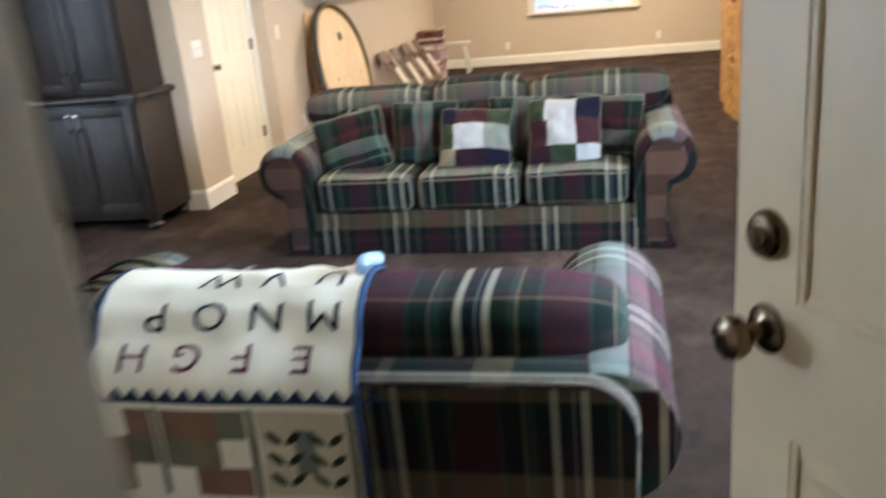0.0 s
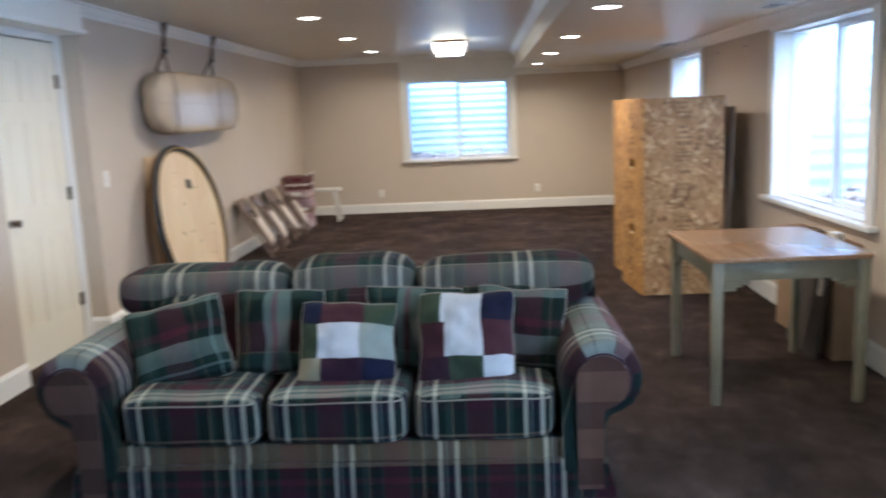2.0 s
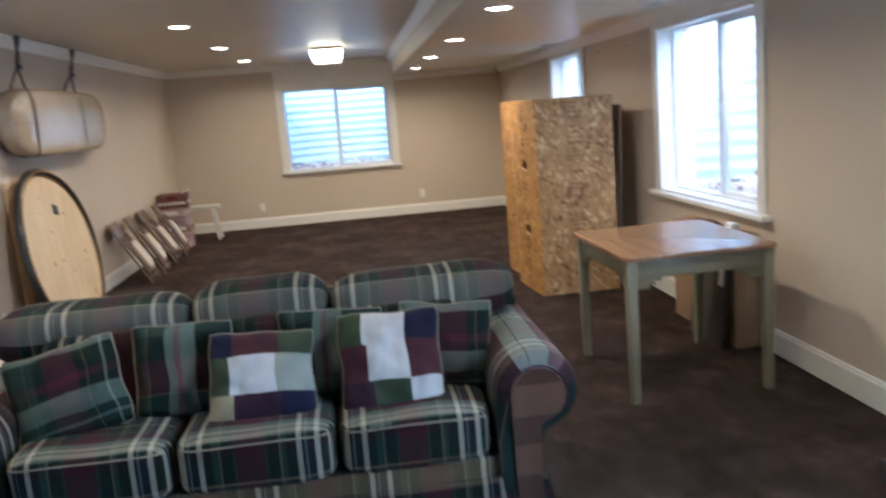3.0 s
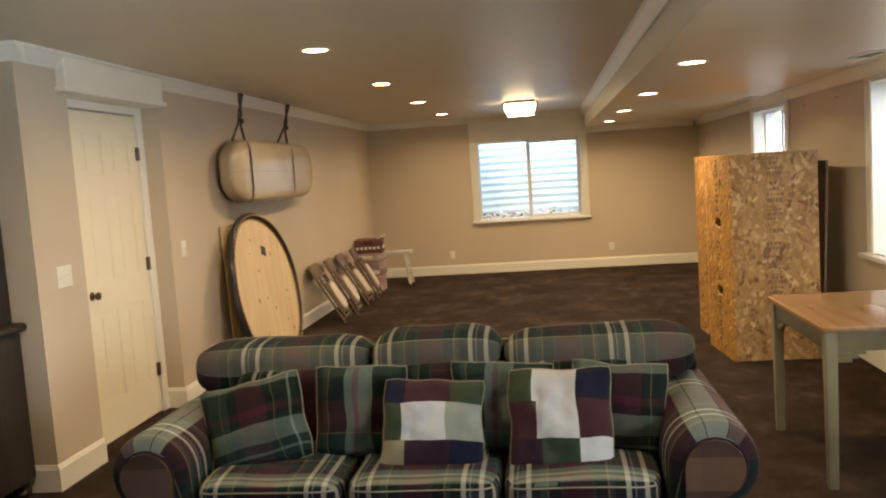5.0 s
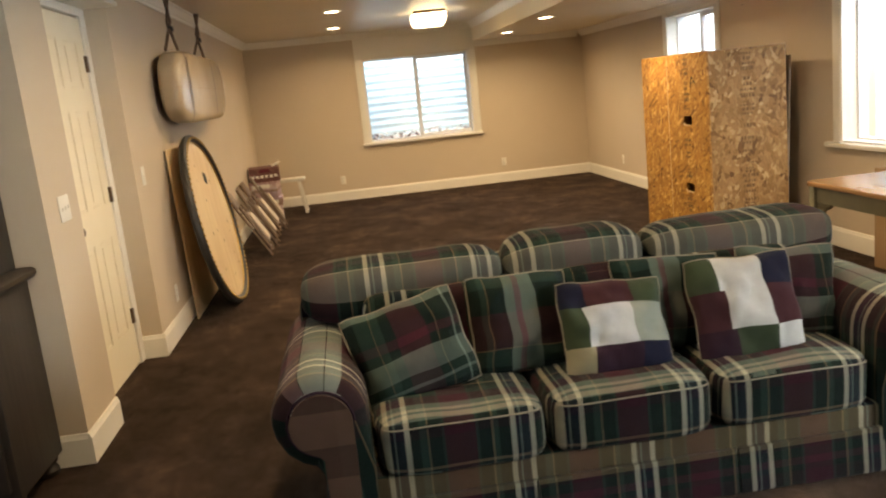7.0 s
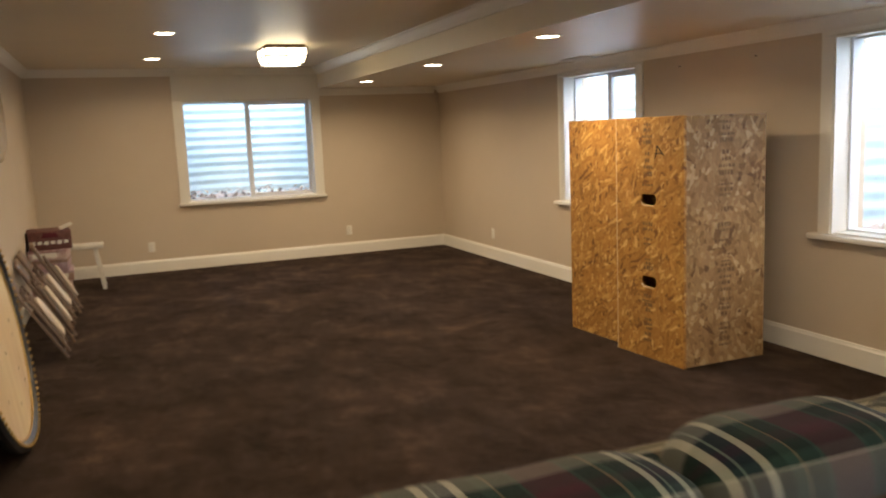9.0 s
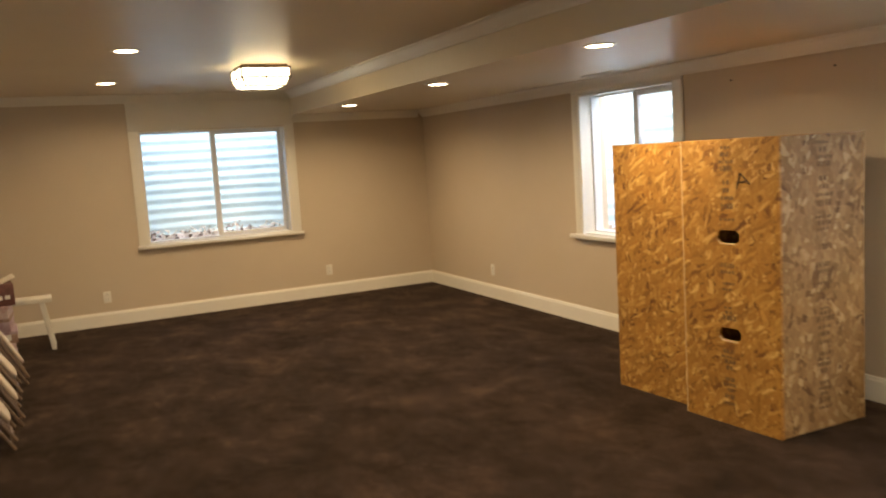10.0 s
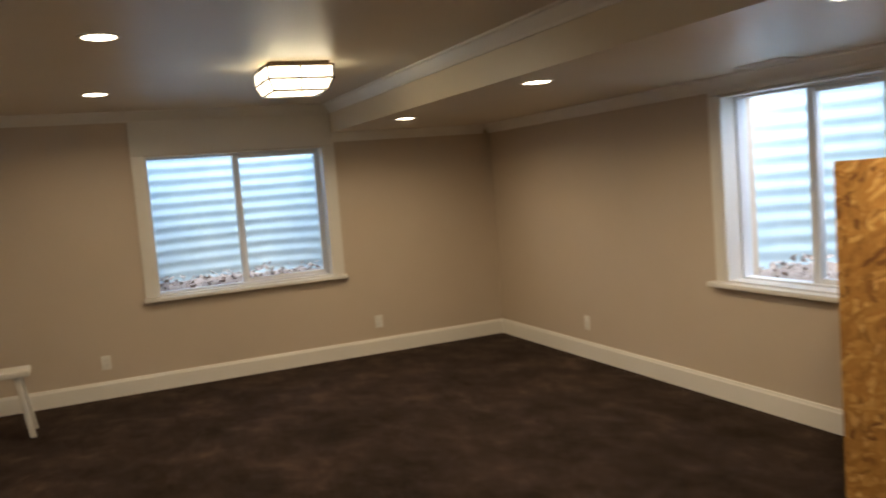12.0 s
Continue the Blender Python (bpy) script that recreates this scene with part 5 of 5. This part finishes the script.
part("label", box(-0.0135, -0.165, 0.36, -0.0121, -0.105, 0.46), PLATE, scr, "pale paper label")
cab = thing("power_cable", "black power cable with a white adapter on the carton", "cable")
part("cord", tube([(1.80 + 0.05 * math.sin(0.5 * k), 5.80 + 0.018 * k, 0.668 + 0.035 * abs(math.sin(0.42 * k))) for k in range(26)], 0.0045, 6), RUBBER, cab)
part("adapter", box(1.80, 5.83, 0.661, 1.86, 5.92, 0.715, bevel=0.008), PLATE, cab, "white adapter")

bx = thing("black_player", "flat black electronics box with a looped cable on the carpet", "electronics", pose(1.515, 4.055, 0, 0, 0, -87))
part("case", box(0.0, 0.0, 0.012, 0.42, 0.33, 0.095, bevel=0.006), BLACK, bx)
part("top_panel", box(0.012, 0.012, 0.0955, 0.408, 0.318, 0.098, bevel=0.001), BLACK, bx)
for x in (0.04, 0.38):
    for y in (0.04, 0.29):
        part("rubber_foot", lathe([(0.016, 0.0), (0.018, 0.004), (0.018, 0.013)], (x, y, 0), n=12), RUBBER, bx)
for k in range(3):
    part("front_button", box(-0.002, 0.06 + 0.05 * k, 0.045, 0.0, 0.085 + 0.05 * k, 0.055), SLOT, bx)
cl = thing("looped_cable", "black looped cable on the electronics box", "cable", pose(1.515, 4.055, 0, 0, 0, -87))
part("cord", tube([(0.20 + (0.10 + 0.004 * k) * math.cos(0.45 * k), 0.15 + (0.09 + 0.003 * k) * math.sin(0.45 * k), 0.104 + 0.0012 * k) for k in range(32)], 0.004, 6), RUBBER, cl)

# ---------------------------------------------------------------- strand-board crate
CX0, CX1, CY0, CY1, CZ = 1.055, 1.665, 7.485, 8.75, 1.518
osb = thing("strand_board_crate", "tall crate of strand board panels with hand holes", "crate")
t = 0.016
part("front_panel", box(CX0 + t, CY0, 0.004, CX1, CY0 + t, CZ - 0.004), OSB_DAYLIT, osb, "front panel with daylight's grey painted into the board", smooth=False)
JOIN, SKEW = 8.100, 0.078
HOLES = ((0.458, 0.528), (0.976, 1.046))


def skewed(bm, step=0.0):
    """The room-side panels stand a little askew, and the far one is set back by step."""
    for v in bm.verts:
        v.co.x += step - SKEW * (v.co.y - CY0)
    return bm


bm = bmesh.new()
HY0, HY1 = 7.725, 7.865
for a, b, c, d in ((CY0 - 0.002, HY0, 0, CZ), (HY1, JOIN, 0, CZ), (HY0, HY1, 0, HOLES[0][0]), (HY0, HY1, HOLES[0][1], HOLES[1][0]), (HY0, HY1, HOLES[1][1], CZ)):
    add_box(bm, CX0, a, c, CX0 + t, b, d)
for z0, z1 in HOLES:
    for y0, y1, s in ((HY0, HY0 + 0.022, 1), (HY1 - 0.022, HY1, -1)):
        for zz, s2 in ((z0, 1), (z1, -1)):
            for k in range(4):
                w = 0.022 * (1 - math.sin(math.pi / 2 * (k + 0.5) / 4)) + 0.001
                ya, yb = sorted((y0 if s > 0 else y1, (y0 if s > 0 else y1) + s * w))
                za, zb = sorted((zz + s2 * 0.0055 * k, zz + s2 * 0.0055 * (k + 1)))
                add_box(bm, CX0 + 0.001, ya, za, CX0 + t - 0.001, yb, zb)
side = part("side_panel", skewed(bm), OSB, osb, "golden side panel with two hand holes", smooth=False)
for z0, z1 in HOLES:
    part("hole_rim", skewed(tube([(CX0 + 0.002, HY0 + 0.020, z0 - 0.002), (CX0 + 0.002, HY1 - 0.018, z0 - 0.002), (CX0 + 0.002, HY1 - 0.003, z0 + 0.016)], 0.0045, 6)), PLY, side, "pale sawn rim")
part("side_panel", skewed(box(CX0, JOIN + 0.02, 0.0, CX0 + t, CY1, CZ - 0.002), 0.085), OSB, osb, "golden side panel set back", smooth=False)
part("panel_edge", skewed(box(CX0 - 0.001, JOIN, 0.001, CX0 + t, JOIN + 0.006, CZ - 0.001)), PLY, osb, "pale sawn panel edge", smooth=False)
part("end_panel", box(CX0 + 0.012, JOIN - 0.018, 0.004, CX1 - t - 0.002, JOIN - 0.002, CZ - 0.006), OSB, osb, smooth=False)
MARK = worn("marker_ink", (0.035, 0.022, 0.014), (0.06, 0.04, 0.025), 0.7, 40, 200, 0.1)
strokes = bmesh.new()
for p, q in (((7.735, 1.262), (7.712, 1.342)), ((7.712, 1.342), (7.655, 1.285)), ((7.728, 1.292), (7.676, 1.300))):
    add_tube(strokes, [(CX0 - 0.001, p[0], p[1]), (CX0 - 0.001, q[0], q[1])], 0.0035, 5)
part("marked_letter", skewed(strokes), MARK, side, "hand-drawn letter A")
part("rear_panel", box(CX0 + 0.06, CY1 - t, 0.004, CX1, CY1, CZ - 0.004), OSB, osb, smooth=False)
part("wall_side_panel", box(CX1 - t, CY0 + t + 0.001, 0.004, CX1 - 0.001, CY1 - t - 0.001, CZ - 0.004), OSB, osb, smooth=False)
part("bottom_panel", box(CX0 + 0.06, CY0 + t + 0.001, 0.02, CX1 - t - 0.001, CY1 - t - 0.001, 0.036), OSB, osb, smooth=False)
part("top_panel", box(CX0 + t + 0.002, CY0 + t + 0.002, CZ - 0.024, CX1 - t - 0.002, CY1 - t - 0.002, CZ - 0.008), OSB, osb, smooth=False)
part("cleat", box(CX0 + t + 0.001, CY0 + t + 0.001, 0.04, CX0 + 0.05, CY0 + 0.05, CZ - 0.01), PLY, osb)
rnd = random.Random(3)
stamps = []
z = 1.48
while z > 0.12:
    h = rnd.uniform(0.010, 0.030)
    if rnd.random() < 0.80:
        stamps.append((z, h, rnd.uniform(0.05, 0.11)))
    z -= h + rnd.uniform(0.006, 0.022)
bm = bmesh.new()
for z, h, w in stamps:
    x = 1.36
    k = 0
    while k < w:
        s = rnd.uniform(0.006, 0.022)
        add_box(bm, x - w / 2 + k, CY0 - 0.0008, z - h, x - w / 2 + k + s, CY0 - 0.0001, z)
        k += s + rnd.uniform(0.004, 0.012)
tagged(part("stencil_print", bm, INK, osb, "column of faded grade stamps", smooth=False), kind="stuff")
bm = bmesh.new()
for z, h, w in stamps:
    if 0.44 < z < 0.57 or 0.96 < z < 1.09 or rnd.random() < 0.12:
        continue
    k = 0
    while k < w * 0.8:
        s = rnd.uniform(0.006, 0.020)
        add_box(bm, CX0 - 0.0014, 7.81 + k - w / 2, z - h, CX0 - 0.0004, 7.81 + k - w / 2 + s, z)
        k += s + rnd.uniform(0.004, 0.012)
tagged(part("stencil_print", skewed(bm), INK, osb, "column of faded grade stamps", smooth=False), kind="stuff")

for y in (7.869, 8.648):
    nail = thing("wall_nail", "small dark nail head in the beige wall", "nail", pose(RIGHT, y, 1.886, 0, -90, 0), "wall nails")
    part("shank", lathe([(0.0022, 0.0), (0.0022, 0.016)], n=8), BLACK, nail)
    part("head", lathe([(1e-4, 0.016), (0.006, 0.016), (0.006, 0.019), (1e-4, 0.020)], n=10), BLACK, nail, "flat nail head")

gb = thing("grey_board", "dark grey board leaning behind the crate", "board", pose(1.715, 7.62, 0.0, 0, 2, 0))
part("sheet", box(0.0, 0.0, 0.0, 0.018, 0.95, 1.43, bevel=0.002), GREYBOARD, gb)

# ---------------------------------------------------------------- along the long wall
# Oval board with a corded rim, leaning on a plywood sheet.
sheet = thing("plywood_sheet", "pale plywood sheet leaning against the wall", "board", pose(-2.800, 7.60, 0.0, 0, -1.6, 0))
part("sheet", box(-0.006, 0.0, 0.0, 0.006, 1.10, 1.225, bevel=0.001), PLY, sheet)
OA, OB = 0.73, 0.64
oval = thing("oval_board", "oval pine board with black corded rim leaning on plywood", "oval board", pose(-2.655, 8.05, 0.641, 0, -8.5, 0) @ pose(0, 0, 0, -14, 0, 0))
ell = lambda a, b, n=64: [(a * math.copysign(abs(math.cos(2 * math.pi * k / n)) ** 0.92, math.cos(2 * math.pi * k / n)), b * math.copysign(abs(math.sin(2 * math.pi * k / n)) ** 0.92, math.sin(2 * math.pi * k / n))) for k in range(n)]
bm = extrude(ell(OA - 0.03, OB - 0.03), lambda u, v, s: Vector((s, u, v)), -0.010, 0.012)
part("board", bm, PLY, oval, "knotty pale pine face")
rimpts = ell(OA - 0.012, OB - 0.012, 96)
part("rim", tube([(0.012, u, v) for u, v in rimpts + rimpts[:1]], 0.029, 8), BLACK, oval, "black padded rim")
inner_pts = ell(OA - 0.043, OB - 0.043, 96)
part("gold_cord", tube([(0.017, u, v) for u, v in inner_pts + inner_pts[:1]], 0.006, 6), GOLD, oval, "gold cord")
bm = bmesh.new()
for k, (u, v) in enumerate(rimpts):
    add_box(bm, 0.036, u - 0.009, v - 0.009, 0.049, u + 0.009, v + 0.009, bevel=0.004, seg=1)
tagged(part("gold_studs", bm, GOLD, oval, "row of gold studs round the rim"), kind="stuff")
part("hand_hole", box(0.0121, -0.05, 0.295, 0.0128, 0.06, 0.375, bevel=0.0002), SLOT, oval, "square hand hole")
rnd = random.Random(8)
for k in range(16):
    u, v = rnd.uniform(-0.5, 0.5), rnd.uniform(-0.5, 0.42)
    if (u / 0.7) ** 2 + (v / 0.55) ** 2 < 0.9:
        r = rnd.uniform(0.008, 0.018)
        part("knot", lathe([(1e-4, 0.0122), (r, 0.0122), (r * 0.6, 0.0130), (1e-4, 0.0131)], (0, u, v), "x", 10), KNOT, oval, "dark knot")

# Rounded hard shell hung on webbing straps.
shell = thing("hanging_shell", "glossy tan plastic shell hung on the wall by straps", "storage shell", pose(-2.742, 8.70, 1.650))
bm = bmesh.new()
bmesh.ops.create_cube(bm, size=2.0)
bmesh.ops.subdivide_edges(bm, edges=bm.edges[:], cuts=20, use_grid_fill=True)
for v in bm.verts:
    x, y, z = v.co
    r = (abs(y) ** 5.5 + abs(z) ** 3.2) ** (1 / 4)
    k = (abs(x) ** 5 + r ** 5) ** (1 / 5)
    x, y, z = x / k, y / k, z / k
    v.co = (0.092 * x, 1.12 * math.copysign(abs(y) ** 0.9, y), 0.262 * z)
part("shell_body", bm, SHELL, shell)
seam = [(0.0922 * max(0.0, 1 - abs(t) ** 6.9) ** (1 / 5), 1.121 * t, -0.005) for t in [-0.995 + 1.99 * k / 60 for k in range(61)]]
part("seam_line", tube(seam, 0.0016, 5), CARD, shell, "thin closing seam")


def strap_loop(parent, y, lean):
    a = 0.165
    pts = []
    for k in range(37):
        q = math.pi / 2 - 2 * math.pi * k / 36
        cs, sn = math.cos(q), math.sin(q)
        e = (abs(cs) ** 5 + abs(sn) ** 4.0) ** (1 / 5)
        pts.append((0.0965 * cs / e, y, 0.267 * sn / e))
    bm = bmesh.new()
    w = 0.014
    rows = [(bm.verts.new((x, yy - w, z)), bm.verts.new((x, yy + w, z))) for x, yy, z in pts]
    for p, q in zip(rows, rows[1:]):
        bm.faces.new((p[0], p[1], q[1], q[0]))
    bmesh.ops.solidify(bm, geom=bm.faces[:], thickness=0.003)
    part("strap_loop", bm, STRAP, parent)
    top = CEILING - 1.650
    for s in (-1, 1):
        part("hanging_strap", tube([(0.035 * s, y + 0.045 * s, 0.262), (-0.005 + 0.012 * s, y - lean * 0.3 + 0.008 * s, 0.38), (-0.012 - 0.012 * s, y - lean * 0.6, 0.47), (-0.020 + 0.010 * s, y - lean + 0.014 * s, top - 0.012)], 0.011, 6), STRAP, parent)
    part("buckle", box(-0.022, y - lean * 0.5 - 0.022, 0.40, 0.018, y - lean * 0.5 + 0.022, 0.44, bevel=0.004), BLACK, parent, "dark strap buckle")
    part("hook", lathe([(0.004, top - 0.025), (0.010, top - 0.02), (0.010, top - 0.006), (0.024, top - 0.005), (0.024, top - 0.0005)], (-0.020, y - lean, 0), n=12), BLACK, parent, "ceiling hook")


strap_loop(shell, -0.78, -0.19)
strap_loop(shell, 0.355, -0.33)


def folding_chair(m):
    c = thing("folding_chair", "folded brown metal chair with cream pads leaning on the wall", "folding chair", m, "folded chairs by the wall")
    W, L = 0.40, 0.72
    for s in (-1, 1):
        part("rear_leg", tube([(0.012, s * (W / 2 - 0.02), 0.0), (0.012, s * (W / 2 - 0.02), L - 0.06), (0.012, s * (W / 2 - 0.05), L - 0.015)], 0.012, 8), CHAIRMETAL, c)
        part("front_leg", tube([(0.045, s * (W / 2 - 0.05), 0.03), (0.040, s * (W / 2 - 0.05), 0.56)], 0.011, 8), CHAIRMETAL, c)
    part("backrest", box(0.0, -W / 2 + 0.03, L - 0.17, 0.028, W / 2 - 0.03, L, bevel=0.010), CHAIRMETAL, c, "curved brown backrest panel")
    seat = part("seat", box(0.034, -W / 2 + 0.07, 0.10, 0.060, W / 2 - 0.07, 0.47, bevel=0.010), CHAIRMETAL, c)
    part("seat_pad", puff(0.058, -W / 2 + 0.085, 0.13, 0.090, W / 2 - 0.085, 0.45, 5, 5), CHAIRPAD, seat, "cream vinyl pad")
    for z in (0.05, 0.50):
        part("cross_bar", tube([(0.028, -W / 2 + 0.03, z), (0.028, W / 2 - 0.03, z)], 0.009, 8), CHAIRMETAL, c)
    return c


first = folding_chair(pose(-2.465, 9.95, 0.004, 0, -30, 4))
for x, y, tilt, turn in ((-2.445, 10.43, -29, 6), (-2.465, 11.12, -31, 3), (-2.445, 11.58, -28, 7)):
    copy_thing(first, pose(x, y, 0.004, 0, tilt, turn))

# Cartons stacked by the corner, and a small bench.
rnd = random.Random(4)
z = 0.0
cols = [worn("printed_carton_%s" % n, a, b, 0.6, 22, 50, 0.1) for n, a, b in (
    ("rose", (0.24, 0.09, 0.10), (0.55, 0.42, 0.40)), ("white", (0.62, 0.56, 0.52), (0.36, 0.17, 0.18)), ("mauve", (0.26, 0.14, 0.18), (0.50, 0.40, 0.42)), ("brown", (0.22, 0.12, 0.09), (0.40, 0.28, 0.22)))]
for k in range(5):
    h = (0.115, 0.105, 0.10, 0.11, 0.10)[k]
    dx, dy = rnd.uniform(-0.02, 0.02), rnd.uniform(-0.02, 0.02)
    ct = thing("printed_carton", "small printed carton in a stack, rose and white", "box", pose(-2.66 + dx, 12.22 + dy, z, 0, 0, rnd.uniform(-5, 5)), "stacked cartons")
    part("carton", box(-0.165, -0.20, 0.0, 0.165, 0.20, h - 0.001, bevel=0.004), cols[(k * 3 + 1) % 4], ct)
    part("label_band", box(-0.11 + dx, -0.2015, h * 0.25, 0.10 + dx, -0.2003, h * 0.72), cols[(k + 1) % 4] if k % 2 else PLATE, ct, "pale printed band")
    part("lid", box(-0.168, -0.203, h - 0.028, 0.168, 0.203, h, bevel=0.003), cols[k % 4], ct)
    z += h
bk = thing("wine_carton", "dark wine carton with a pale printed band on the stack", "box", pose(-2.665, 12.21, z, 0, 0, 7), "stacked cartons")
WINE = worn("wine_printed_card", (0.085, 0.026, 0.024), (0.17, 0.070, 0.055), 0.6, 24, 60, 0.15)
part("carton", box(-0.185, -0.20, 0.0, 0.185, 0.20, 0.175, bevel=0.004), WINE, bk)
part("hand_notch", extrude([(-0.075, 0.115), (0.075, 0.115), (0.055, 0.160), (-0.055, 0.160)], lambda u, v, t: Vector((u, t, v)), -0.2035, -0.2012), LETTER_RED, bk, "red notched flap")
for k in range(6):
    part("pale_patch", box(-0.165 + 0.056 * k, -0.2030, 0.050 + 0.004 * (k % 2), -0.165 + 0.056 * k + 0.038, -0.2012, 0.085), PLATE, bk, "pale printed patch")
part("side_band", box(0.1852, -0.17, 0.050, 0.1866, 0.17, 0.085), PLATE, bk, "pale printed band")
part("open_flap", extrude([(0.0, 0.0), (0.11, 0.045), (0.112, 0.041), (0.004, -0.003)], lambda u, v, t: Vector((0.10 + u, t, 0.178 + v)), -0.15, 0.15), PLATE, bk, "pale open flap")

st = thing("white_bench", "small whitewashed wooden bench with splayed legs", "stool", pose(-2.45, 12.80, 0))
part("seat", box(-0.25, -0.12, 0.430, 0.25, 0.12, 0.472, bevel=0.006), WHITEWOOD, st)
for sx in (-1, 1):
    for sy in (-1, 1):
        bm = box(-0.020, -0.020, 0.0, 0.020, 0.020, 0.432, bevel=0.004)
        for v in bm.verts:
            k = 1 - v.co.z / 0.432
            v.co.x += sx * (0.165 + 0.065 * k)
            v.co.y += sy * (0.075 + 0.045 * k)
        part("leg", bm, WHITEWOOD, st)
for sx in (-1, 1):
    part("stretcher", box(sx * 0.19 - 0.012, -0.09, 0.20, sx * 0.19 + 0.012, 0.09, 0.225, bevel=0.003), WHITEWOOD, st)
